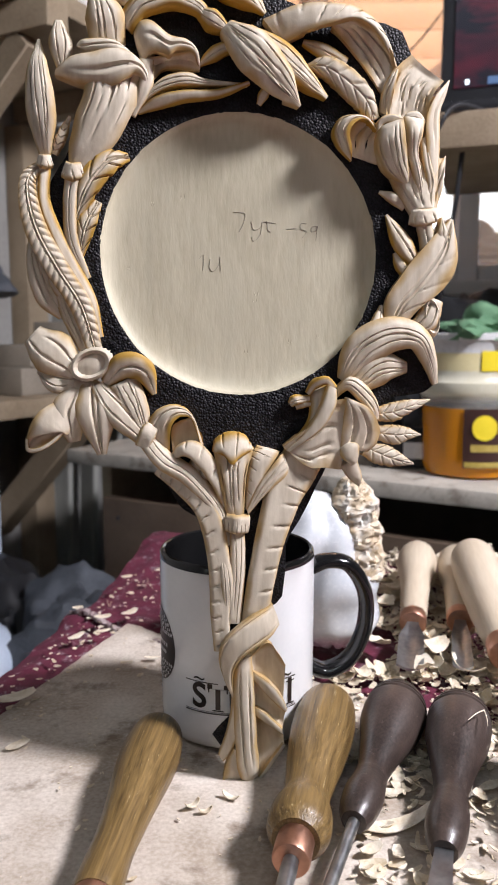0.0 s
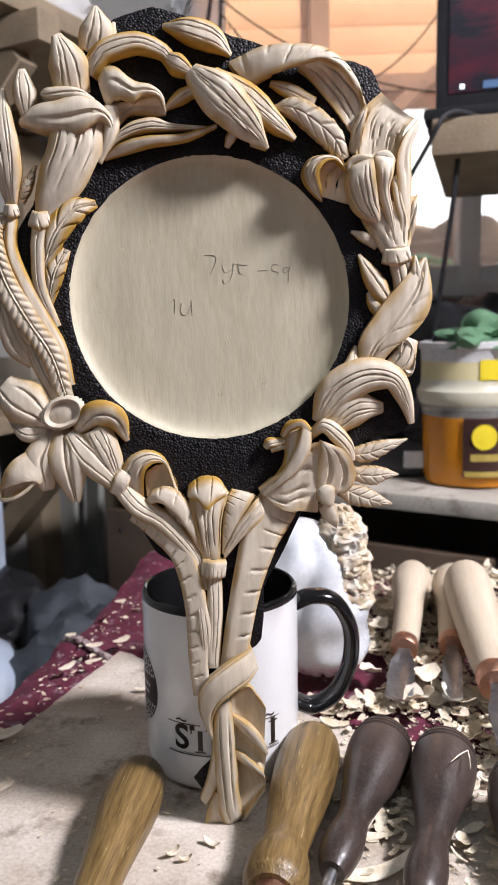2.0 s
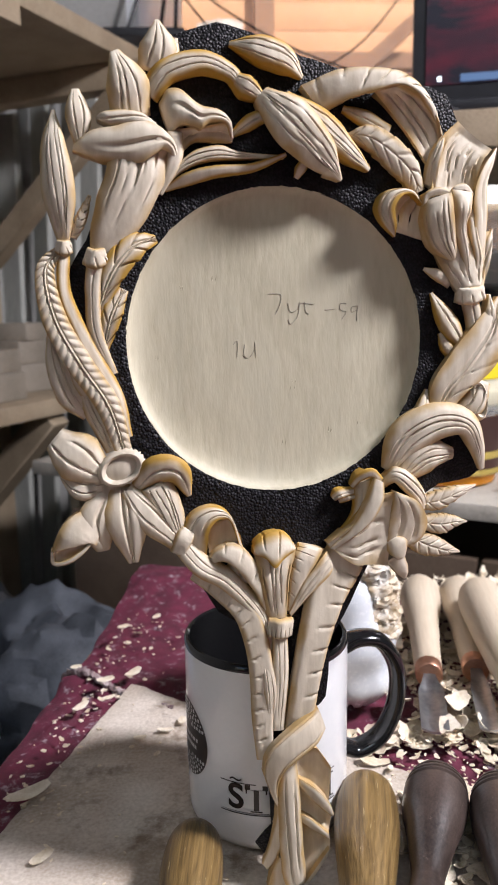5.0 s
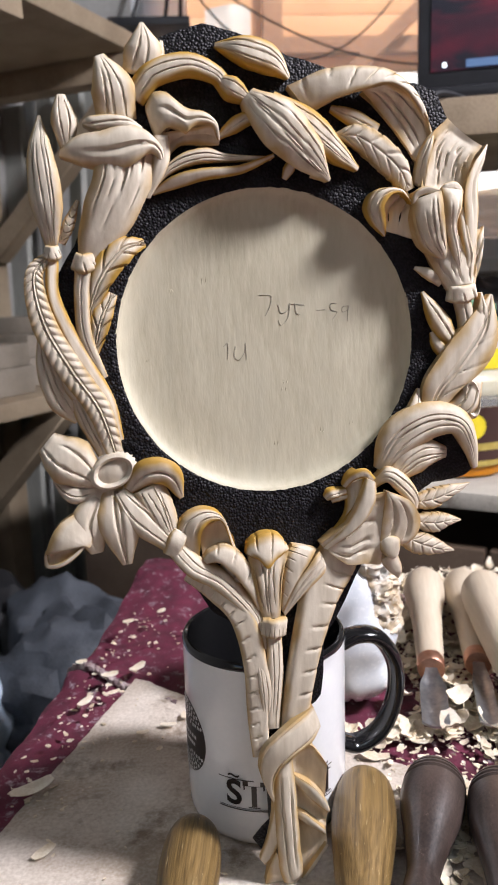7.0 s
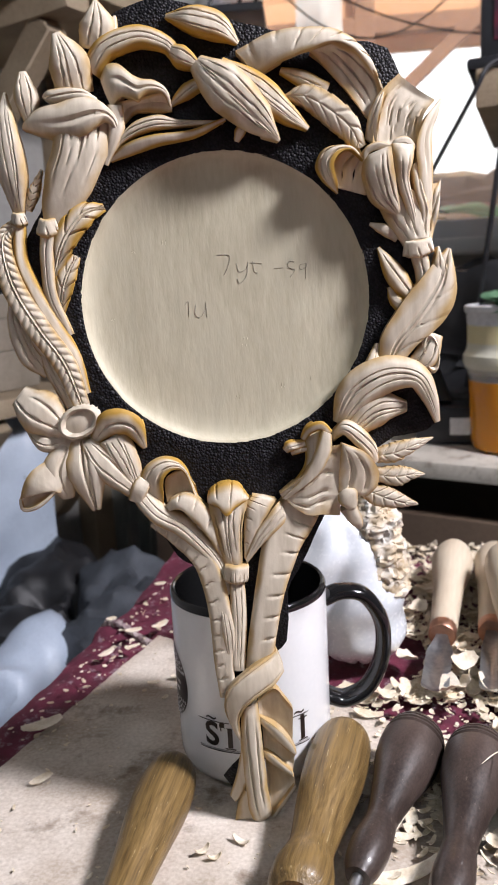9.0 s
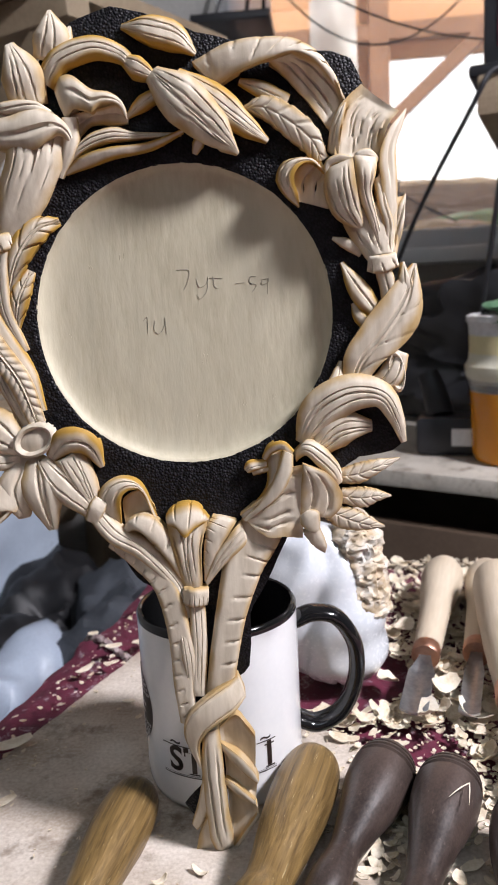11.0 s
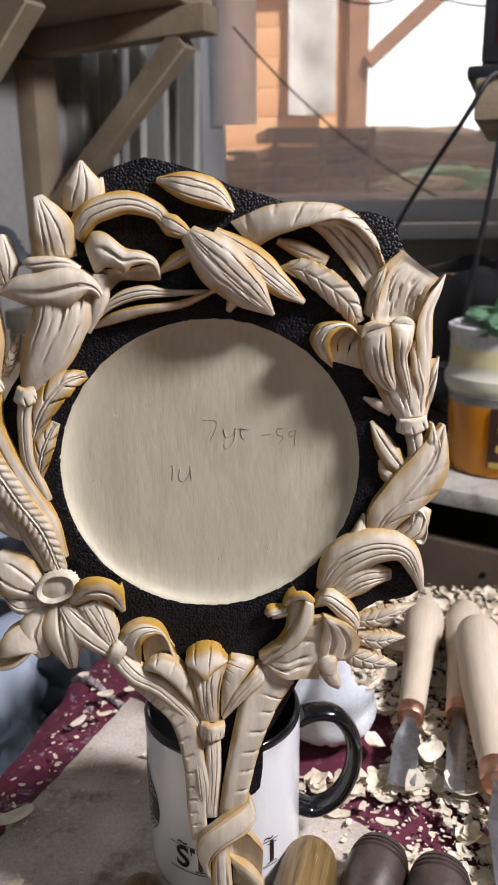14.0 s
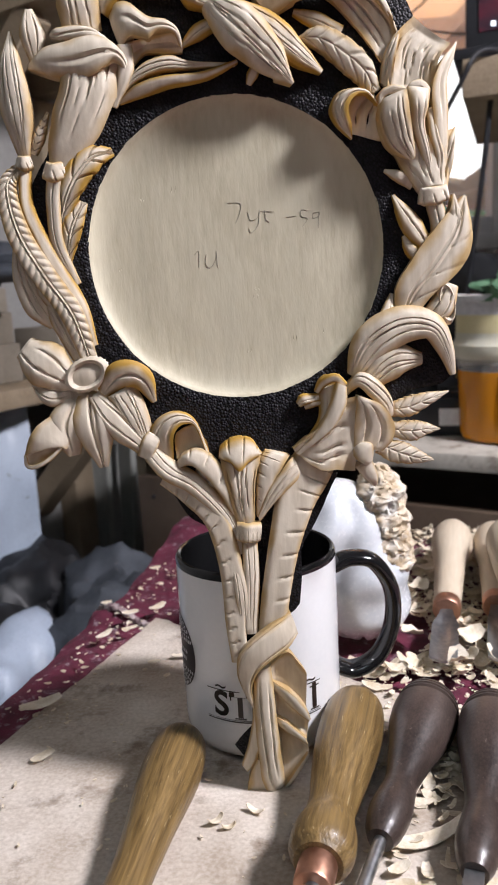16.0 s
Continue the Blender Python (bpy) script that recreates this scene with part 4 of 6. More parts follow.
blade("trumpet", PALE, [(-70.9, 30.9, 5.3), (-66.9, 38.2, 7.3), (-61.1, 48.9, 9.3), (-54.8, 62.0, 10.6), (-52.0, 73.9, 9.3)], [2.1, 6.3, 9.7, 10.9, 12.2], grooves=6, gtop=1)
blade("petal", PALE, [(-39.2, 78.3, 9.9), (-39.9, 68.2, 9.3), (-45.3, 56.2, 7.3)], [3.0, 3.0, 0.9])
blade("stem", OCHRE, [(-48.3, 92.1, 6.6), (-41.7, 100.0, 9.3), (-28.5, 103.9, 9.9), (-18.0, 101.1, 9.3), (-13.9, 96.8, 9.3)], [4.2, 4.6, 4.2, 3.2, 2.5], grooves=2)
blade("bud", OCHRE, [(-16.9, 98.9, 8.6), (-11.5, 95.4, 10.6), (-4.8, 91.8, 8.6)], [1.9, 4.1, 1.7], grooves=2)
blade("bud", OCHRE, [(-17.0, 112.0, 5.3), (-7.0, 109.7, 9.9), (4.3, 106.1, 9.3), (11.5, 100.5, 6)], [1.1, 5.3, 5.3, 0.9], grooves=3)
blade("leaf", OCHRE, [(-17.3, 78.4, 4.7), (-10.9, 82.6, 7.3), (-4.1, 86.0, 7.3)], [0.9, 2.9, 2.6], grooves=1)
blade("leaf", OCHRE, [(8.7, 63.0, 4.7), (10.4, 66.5, 6.6), (12.7, 69.6, 6.6)], [1.1, 2.3, 1.8])
blade("bud", OCHRE, [(3.6, 92.7, 8.6), (16.2, 83.4, 10.6), (28.6, 73.2, 9.9), (38.3, 66.2, 7.3)], [2.7, 6.4, 4.6, 1.1], grooves=4)
blade("bud", PALE, [(-5.9, 93.0, 9.9), (3.8, 83.0, 14.6), (16.3, 71.1, 13.2), (26.2, 61.8, 8.6)], [3.6, 9.0, 7.2, 0.7], grooves=5)
blade("leaf", OCHRE, [(28.0, 89.6, 5.3), (36.7, 86.0, 6.6), (46.9, 81.1, 6)], [1.4, 3.2, 2.8], grooves=1)
blade("leaf", PALE, [(74.9, 21.2, 4.7), (68.1, 25.0, 6.6), (62.9, 27.5, 4.7)], [2.2, 2.2, 0.7])
blade("stem", PALE, [(83.3, 13.9, 7.3), (85.4, 2.2, 7.3), (84.3, -12.0, 6.6)], [3.3, 3.3, 3.1], grooves=1)
blade("cuff", PALE, [(76.7, 16.4, 8), (81.8, 15.7, 9.9), (88.7, 17.5, 8)], [3.2, 3.7, 3.2], cuts=3, flat=1)
blade("leaf", OCHRE, [(80.8, -4.8, 4.7), (72.8, 6.1, 7.3), (66.4, 17.6, 4.7)], [3.5, 4.5, 0.8], grooves=1)
blade("leaf", OCHRE, [(77.0, -9.4, 4.7), (72.6, -4.4, 6), (70.4, 0.8, 4.7)], [3.0, 2.5, 0.8])
blade("leaf", PALE, [(59.5, -43.5, 5.3), (62.0, -32.4, 7.3), (64.6, -22.7, 5.3)], [4.5, 3.5, 0.8], grooves=1)
blade("leaf", PALE, [(79.1, -34.8, 6), (85.4, -29.3, 8), (89.6, -20.0, 6.6)], [4.1, 5.2, 3.6], grooves=2)
eye_ring((87.4, -28.0, 8.0), 3.4, 8.3, -8)
blade("leaf", PALE, [(52.3, -60.8, 6), (63.5, -51.4, 8), (77.0, -50.8, 5.3)], [4.1, 7.7, 2.6], grooves=3)
blade("leaf", PALE, [(46.5, -56.5, 6), (53.9, -43.8, 8.6), (66.9, -36.2, 10.6), (80.1, -37.4, 10.6), (86.5, -47.0, 9.3), (90.3, -58.5, 6)], [2.6, 8.2, 8.2, 5.6, 3.6, 1.3], grooves=3)
blade("leaf", PALE, [(30.2, -89.5, 5.3), (26.2, -96.1, 6.6), (19.5, -108.0, 8), (13.2, -127.3, 9.3), (8.9, -147.5, 9.3), (5.2, -168.5, 8.6)], [9.0, 9.6, 8.8, 7.0, 6.3, 6.0], cuts=10, cutside=-1, flat=1)
blade("stem", PALE, [(-2.0, -124.6, 8.6), (-2.2, -143.5, 9.3), (-3.8, -167.3, 8.6)], [3.5, 3.7, 3.2], grooves=2)
blade("leaf", PALE, [(-38.0, -96.1, 6), (-25.6, -104.0, 8), (-14.9, -116.9, 8.6), (-10.3, -140.0, 9.3), (-10.1, -161.2, 8.6), (-9.6, -180.6, 7.3)], [2.0, 4.4, 5.2, 5.2, 4.7, 3.5], cuts=14, flat=1)
blade("stem", PALE, [(-45.2, -77.4, 8), (-35.3, -90.5, 9.9), (-23.3, -98.7, 9.9), (-10.5, -114.8, 8.6), (-6.0, -130.8, 8)], [4.0, 4.5, 4.3, 3.6, 1.9], grooves=2)
blade("leaf", PALE, [(-21.6, -99.5, 6.6), (-17.9, -94.6, 7.3), (-16.5, -88.6, 7.3)], [5.3, 5.8, 3.4], grooves=1)
blade("leaf", PALE, [(-6.8, -166.9, 8.6), (-7.0, -146.2, 10.6), (-10.4, -126.2, 8.6)], [1.2, 3.2, 1.2], grooves=2)
blade("cuff", PALE, [(-7.4, -119.9, 9.3), (-2.8, -120.6, 11.9), (3.1, -121.1, 9.3)], [4.2, 4.6, 4.2], cuts=7, flat=1)
blade("cuff", PALE, [(-39.2, -75.7, 9.3), (-41.8, -79.4, 10.6), (-44.3, -85.3, 9.3)], [3.2, 3.7, 3.2], flat=1)
blade("petal", PALE, [(-71.7, -52.2, 6.6), (-81.3, -43.6, 9.9), (-90.2, -36.1, 6.6)], [4.3, 9.9, 5.2], grooves=2)
blade("petal", PALE, [(-72.4, -56.4, 6), (-80.7, -56.3, 8), (-88.4, -51.2, 5.3)], [3.1, 4.8, 1.1], grooves=2)
blade("petal", PALE, [(-70.8, -59.2, 6.6), (-75.1, -70.0, 8.6), (-73.7, -82.6, 6)], [5.3, 8.0, 2.7], grooves=1)
blade("petal", PALE, [(-76.9, -57.2, 5.3), (-67.1, -60.4, 6.6), (-57.1, -63.4, 5.3)], [4.0, 5.8, 4.0], grooves=0)
blade("petal", PALE, [(-64.6, -57.2, 7.3), (-63.9, -70.6, 9.9), (-61.8, -88.5, 6)], [5.8, 8.3, 2.0], grooves=1, rib=1)
blade("petal", PALE, [(-63.1, -57.5, 8.6), (-54.8, -68.5, 9.9), (-42.6, -82.0, 8)], [3.2, 6.8, 3.6], grooves=2)
blade("trumpet", PALE, [(-42.5, -80.2, 7.3), (-47.2, -66.3, 9.3), (-51.8, -55.9, 9.3)], [3.0, 5.9, 6.4], grooves=4)
blade("petal", OCHRE, [(-59.5, -57.0, 8), (-51.6, -49.8, 11.9), (-43.1, -51.5, 11.3), (-38.3, -62.0, 7.3)], [2.7, 5.9, 5.4, 1.1], grooves=1)
eye_ring((-65.2, -48.7, 10.6), 8.8, 6.2, -24)
blade("bud", PALE, [(-82.5, 38.2, 6.6), (-83.0, 54.1, 10.6), (-84.2, 72.4, 9.3), (-83.7, 86.2, 5.3)], [2.2, 5.9, 4.8, 0.6], grooves=4)
blade("leaf", PALE, [(-79.1, 39.9, 5.3), (-75.5, 47.3, 7.3), (-71.9, 55.9, 4.7)], [1.7, 2.3, 0.6], veins=6)
blade("stem", OCHRE, [(-82.7, 35.1, 6.6), (-83.0, 19.2, 8), (-76.1, 0.8, 8), (-65.6, -19.6, 6.6), (-61.1, -37.0, 5.3)], [2.3, 2.6, 2.8, 2.6, 1.3])
blade("cuff", PALE, [(-85.4, 36.9, 7.3), (-82.5, 35.9, 9.3), (-79.6, 36.8, 7.3)], [2.5, 2.9, 2.5], cuts=4, flat=1)
blade("leaf", OCHRE, [(-72.4, 8.2, 5.3), (-65.2, 26.1, 8), (-56.6, 36.5, 8), (-47.5, 39.7, 5.3)], [1.7, 4.7, 5.1, 1.7], veins=4, rib=1)
blade("leaf", OCHRE, [(-70.1, -5.1, 4.7), (-66.2, 10.1, 7.3), (-60.8, 20.7, 5.3)], [1.3, 4.1, 1.9], veins=4, rib=1)
blade("stem", PALE, [(-70.7, 32.6, 8), (-72.6, 19.9, 8), (-72.2, 3.8, 7.3), (-66.2, -11.9, 6)], [3.6, 3.0, 2.8, 1.7], grooves=1)
blade("cuff", PALE, [(-74.8, 33.3, 8), (-71.1, 31.8, 9.9), (-66.8, 33.1, 8)], [3.4, 3.8, 3.4], cuts=3, flat=1)
blade("leaf", PALE, [(-89.1, 8.8, 4.7), (-87.5, -6.4, 7.3), (-82.9, -19.8, 7.3), (-77.1, -28.1, 5.3)], [0.9, 4.3, 5.2, 2.1], grooves=2)
blade("leaf", PALE, [(-83.5, 2.1, 6), (-79.2, -13.3, 8), (-74.5, -22.5, 6.6)], [1.1, 3.4, 2.1], grooves=1)
blade("stem", PALE, [(-80.1, -9.0, 6), (-74.2, -25.7, 8), (-68.1, -42.1, 6.6)], [3.0, 4.3, 2.8], grooves=3)
blade("fern", PALE, [(-82.6, 36.5, 6.6), (-89.8, 27.8, 8.6), (-87.3, 9.8, 9.9), (-78.7, -7.7, 10.6), (-69.1, -23.6, 9.9), (-63.7, -42.3, 7.3)], [1.7, 3.4, 4.7, 4.9, 4.7, 3.4], veins=26, rib=1)
# lily at the lower right
petal_sheet("leaf", PALE, [(63.3, -68.6, 5), (74, -65.7, 6.5), (88.8, -65.5, 4)], [(63.4, -75.6, 5), (71.6, -75.6, 6), (81.3, -70.6, 5), (88.9, -66, 4)], veins=5, bulge=1.2)
petal_sheet("leaf", PALE, [(63.4, -77.2, 5), (71.5, -76.9, 6.5), (77.6, -78.3, 6), (84.8, -81.8, 4)], [(62.4, -84.2, 5), (71.8, -86.6, 6), (78.8, -84.2, 5), (84.8, -82.3, 4)], veins=5, bulge=1.2)
petal_sheet("leaf", PALE, [(62.9, -85.3, 5), (69, -86.5, 6.5), (75.1, -90.6, 6), (81.5, -95.3, 4)], [(55.5, -90.7, 5), (62.5, -95.4, 6), (72.3, -96.8, 5), (81.6, -96.1, 4)], veins=5, bulge=1.2)
petal_sheet("petal", PALE, [(44.4, -58.5, 8), (49.4, -54.6, 11), (55.9, -58.2, 12), (61.8, -65.7, 10), (63.5, -73.6, 7)], [(43.9, -64.1, 8), (47.5, -60.9, 12.5), (51.4, -64.4, 13.5), (56.9, -70.1, 12.5), (60.4, -75.6, 8)], bulge=1.6, grooves=2)
petal_sheet("petal", PALE, [(45.5, -95.5, 9), (49.9, -101.6, 8.5), (54.3, -105.3, 6)], [(52, -91.2, 10.5), (54.7, -97.7, 9.5), (55.6, -102.1, 8), (54.9, -105.5, 6)], bulge=1.2)
petal_sheet("petal", OCHRE, [(30.8, -62.3, 6), (30.6, -74.6, 6), (20.6, -86.9, 5)], [(38.9, -58.3, 11.5), (33.6, -71.7, 10.5), (20.7, -87.8, 6)], bulge=-0.8, grooves=1)
blade("petal", OCHRE, [(30.4, -62.5, 7), (33.1, -58.3, 10), (37.9, -56.6, 11.5), (42.2, -59.9, 11)], [1.2, 1.8, 2.0, 1.2])
blade("petal", OCHRE, [(22.5, -67.3, 6), (24.8, -65.2, 8), (31.4, -64.5, 7)], [1.6, 2.4, 1.4], grooves=1)
blade("petal", OCHRE, [(25.1, -68.6, 6), (28.6, -67.3, 7), (32.4, -67.1, 6)], [1.2, 1.6, 1.0])
petal_sheet("petal", PALE, [(45.1, -96.7, 11), (37.3, -95.6, 12), (29.5, -95, 12), (20, -87.5, 9)], [(46.4, -64.3, 15), (39.2, -66.2, 15), (30.9, -75.8, 13.5), (19, -85.6, 10)], bulge=-0.5, grooves=4)
petal_sheet("petal", PALE, [(38.5, -58.3, 12.5), (33.5, -71, 13.5), (27.1, -80.4, 12.5), (19.9, -87.7, 9.5)], [(42.4, -60.3, 13.5), (41.2, -68.2, 15.5), (34.8, -78.3, 14.5), (21.7, -88.3, 11)], bulge=0.9)
petal_sheet("petal", PALE, [(46.1, -64.2, 16), (44.9, -76.7, 14), (44.5, -86.3, 12)], [(46.3, -63.7, 16.5), (56.1, -68.4, 15.5), (62.4, -77.3, 12), (61.6, -84.9, 10.5), (57.7, -89.1, 9.5)], bulge=1.0, grooves=2)
petal_sheet("petal", PALE, [(44.3, -86.9, 11.5), (44.8, -90.9, 14), (49.4, -94.4, 11.5)], [(48.1, -84, 12), (52.1, -85.1, 14.5), (52.4, -92, 13), (50.7, -94.7, 11.5)], bulge=1.4)
# lily at the upper right
petal_sheet("trumpet", PALE, [(65.6, 37, 6), (69.6, 27.6, 7), (77.1, 17.5, 7)], [(92.5, 42.8, 5), (91.1, 30.3, 6), (88.6, 18.6, 7)], bulge=3.0, grooves=5)
petal_sheet("trumpet", PALE, [(64.1, 57.1, 8.5), (65.5, 68.6, 9), (67.9, 78.1, 9), (75.9, 85.8, 7.5)], [(83.4, 58, 9), (84.3, 65, 9.5), (86.5, 70.3, 9.5), (90.8, 74.8, 8)], bulge=-2.2, grooves=7)
petal_sheet("petal", PALE, [(61.9, 61.6, 6), (63.4, 70.2, 7.5), (65.6, 75.8, 8.5), (69.1, 80.3, 7.5)], [(66.2, 58.9, 8), (66.5, 67.1, 10), (68.7, 74.3, 10), (70.2, 80.4, 8)], bulge=0.8, grooves=1)
petal_sheet("petal", PALE, [(85.4, 29.7, 8), (82.8, 45.7, 10), (82, 58.1, 11.5), (86.2, 67.6, 10.5), (93.5, 75.9, 6.5)], [(89.6, 36.4, 6), (89.4, 49.3, 8), (89.3, 61.4, 8), (92.1, 69, 7), (94.2, 75.9, 6)], bulge=0.9, grooves=1)
petal_sheet("petal", PALE, [(79.9, 48.8, 9), (81.4, 38.4, 10), (83.4, 30.4, 9), (82.8, 20, 7)], [(83.4, 51.9, 8.5), (85, 40.4, 9), (87.7, 31, 8), (85.9, 20.1, 7)], bulge=1.2, grooves=1)
petal_sheet("petal", PALE, [(71.6, 58.1, 12), (72.1, 50.5, 14), (73.4, 42.5, 12), (77.8, 31.2, 9.5), (81.7, 20, 7)], [(81.4, 56.8, 11), (79.8, 50, 13), (78.8, 44.3, 11), (80.5, 36.1, 9.5), (84.4, 20.1, 7)], bulge=1.8, grooves=2)
petal_sheet("petal", PALE, [(60.9, 53.7, 10), (59.7, 46.2, 11), (63, 36.9, 10.5), (68.5, 32.2, 9.5), (75.3, 29.7, 7)], [(71, 56.9, 13), (71.7, 49.4, 14.5), (73.1, 40.3, 13), (74.6, 34.6, 11), (75.6, 29.6, 7.5)], bulge=1.6, grooves=4)
blade("petal", PALE, [(60.7, 52.2, 10), (61.8, 55.8, 11), (66.2, 57.4, 11.5), (71.4, 56.8, 11)], [0.8, 1.5, 1.6, 0.9])
blade("petal", PALE, [(71.7, 56.1, 11), (73.6, 58.2, 12), (77.7, 58.8, 12), (81.6, 56, 10.5)], [0.8, 1.5, 1.6, 0.9])
petal_sheet("leaf", PALE, [(88.3, 34.7, 5.5), (90.1, 39.5, 6.5), (93.2, 43.8, 5)], [(88.7, 19.3, 6), (91.7, 30.1, 7), (93.5, 43.4, 5)], bulge=0.8, grooves=1)
petal_sheet("petal", PALE, [(46.7, 43.5, 5.5), (47.4, 51.9, 6.5), (53.8, 57.2, 7), (59.2, 57.6, 7)], [(61.8, 39.1, 5), (61.7, 45.4, 6), (61.3, 50, 7), (60.7, 54.8, 7)], bulge=-1.3, grooves=2)
petal_sheet("petal", OCHRE, [(49.4, 40.3, 6), (43.8, 45.4, 7), (40.7, 51.3, 8), (43.2, 57, 9), (48.5, 58.7, 10), (55.5, 58, 10), (60.6, 53.1, 8.5)], [(49.9, 40.3, 6), (49.2, 44.9, 9.5), (47.7, 50.5, 11.5), (48.8, 53.7, 12), (52.1, 56.3, 11.5), (55.9, 56.2, 10.5), (60.2, 52.3, 9)], bulge=1.3, grooves=2)
# wrapped stalk at the foot of the grip
petal_sheet("ground", BLACK, [(-14, -222.3, 3.5), (-10.3, -217.8, 4), (-6, -213.6, 4)], [(-9.8, -228.7, 3.5), (-7.1, -227.5, 4), (-4.5, -225.4, 4)], bulge=0.2)
petal_sheet("leaf", PALE, [(-11.3, -232, 5), (-7.9, -221.1, 6.5), (-5.2, -209.8, 7.5), (-4.9, -199.4, 7.5)], [(-8.9, -235.5, 5), (-4.5, -228.6, 6.5), (-2.4, -218, 8), (-2.3, -201, 8)], bulge=0.8)
petal_sheet("leaf", PALE, [(-10.2, -247.5, 7), (-8.4, -237, 8), (-4.6, -227.8, 8)], [(4.6, -249.1, 8), (2.5, -243.9, 8), (-0.6, -230.6, 8)], bulge=-0.4)
petal_sheet("leaf", PALE, [(4.3, -182.6, 8.5), (11.8, -177, 9.5), (16.6, -182.5, 9), (20.2, -188.5, 8)], [(4.6, -192.4, 6), (11.1, -197, 5), (16.4, -201.7, 5), (19.2, -206.2, 6.5)], bulge=-1.6)
petal_sheet("leaf", PALE, [(5.1, -194.6, 6), (10.7, -201.2, 8), (20.1, -210.1, 9)], [(5.6, -210.6, 6), (10.6, -212.7, 8), (18.6, -219.6, 8.5)], bulge=-2.6)
petal_sheet("leaf", PALE, [(6.1, -212.3, 6), (11.9, -215.9, 8.5), (19.1, -222.4, 8.5)], [(6.3, -245, 5.5), (13, -236.7, 6), (19.6, -227.4, 7.5)], bulge=-2.8)
petal_sheet("leaf", PALE, [(4.3, -190.4, 8), (11.6, -195, 11), (18.2, -203, 11), (20.8, -209.6, 9.5)], [(4.4, -194.4, 7), (10.5, -201.5, 9), (15.9, -207.1, 10), (20, -210.9, 9.5)], bulge=0.9)
petal_sheet("leaf", PALE, [(5.6, -208, 8), (10.5, -210.4, 10.5), (18.3, -218.3, 10)], [(5.7, -212.3, 7), (10.4, -215.6, 9.5), (18.8, -222.4, 9)], bulge=0.9)
blade("leaf", PALE, [(4.4, -249.4, 6), (12.2, -237.9, 8), (19.4, -227.4, 8.5)], [0.5, 0.9, 0.7])
petal_sheet("stem", PALE, [(-3.4, -185.3, 9), (-4.6, -200.5, 10), (-4, -219.7, 10), (-2.9, -236, 9.5), (-0.2, -245.4, 8)], [(4.1, -182.6, 10), (5, -197.9, 11), (6, -217, 11), (7.1, -231.4, 10), (7.9, -241.2, 8)], bulge=2.2, grooves=2)
petal_sheet("leaf", PALE, [(13.7, -158.3, 11), (4.7, -162.1, 14.5), (-4.4, -168.2, 15.5), (-9.8, -174.6, 14.5), (-11.2, -183.5, 12.5), (-8.5, -194.1, 10.5), (-3.7, -205.3, 8)], [(16.8, -167.8, 11), (12.1, -172.5, 14.5), (3.5, -178, 15.5), (-2.1, -183.4, 14.5), (-4.8, -190.3, 12.5), (-4.4, -198.1, 10.5), (-2.6, -205.9, 8)], bulge=1.0, edge=1)
# tulip and curled leaves over the grip
petal_sheet("petal", PALE, [(-30.9, -87.3, 5), (-31, -77.5, 6), (-27, -73.8, 6.5), (-21.9, -72.6, 6.5)], [(-17, -87.5, 5), (-17.2, -81.6, 6), (-19, -77.7, 6.5), (-20.7, -73.9, 6.5)], bulge=-1.0)
petal_sheet("petal", OCHRE, [(-41.1, -81.8, 7), (-40.9, -73.4, 8.5), (-36.9, -68.4, 9.5), (-29.5, -66.5, 10), (-22.1, -70.6, 9.5), (-16.8, -84.8, 6.5)], [(-32.2, -88.1, 7), (-31.6, -78.6, 11), (-30.1, -74.1, 12), (-26.6, -71.7, 11.5), (-22.1, -73.6, 10), (-18.1, -85.2, 7.5)], bulge=1.2, grooves=2)
petal_sheet("leaf", PALE, [(-32.8, -91.5, 8), (-28.5, -84.7, 10.5), (-21, -82.7, 11.5), (-13.6, -88.7, 11), (-9, -100.4, 9.5), (-6.4, -115.3, 7)], [(-29.3, -90.8, 8), (-26.1, -89.3, 12), (-22, -91.3, 13), (-16.3, -98.6, 12), (-11.7, -106.8, 10.5), (-7.7, -116.1, 7)], bulge=1.1, cuts=5)
petal_sheet("leaf", PALE, [(1.8, -114.3, 8), (2.4, -100.7, 9.5), (4.5, -89.4, 10), (7, -85.5, 8.5)], [(2.3, -114.9, 8), (7.5, -103.3, 10), (13.6, -93.6, 10.5), (17.5, -88.3, 8.5)], bulge=1.0, cuts=7)
petal_sheet("leaf", PALE, [(2.2, -114.1, 9), (7.9, -102.2, 10.5), (15.5, -91.8, 11), (18.9, -89, 9)], [(3, -117, 8), (10.5, -107.7, 10), (18.3, -100.9, 10), (21.9, -97.6, 8.5)], bulge=0.8, grooves=2)
petal_sheet("petal", PALE, [(-12.7, -87, 10), (-10.5, -100.1, 11.5), (-7.1, -116.5, 9)], [(5.2, -86.9, 10), (1.9, -98.3, 11.5), (0.9, -116.7, 9)], bulge=0.9, grooves=5)
petal_sheet("petal", OCHRE, [(-13.1, -87.8, 8), (-11.7, -82.1, 9.5), (-5.2, -78.8, 10.5), (1.2, -80, 9.5), (5.7, -86.6, 8)], [(-11.2, -88.3, 10), (-8.5, -89.3, 13), (-4.6, -92.9, 14.5), (-0.2, -89.4, 13), (4.2, -87.9, 10)], bulge=1.5, cuts=4)
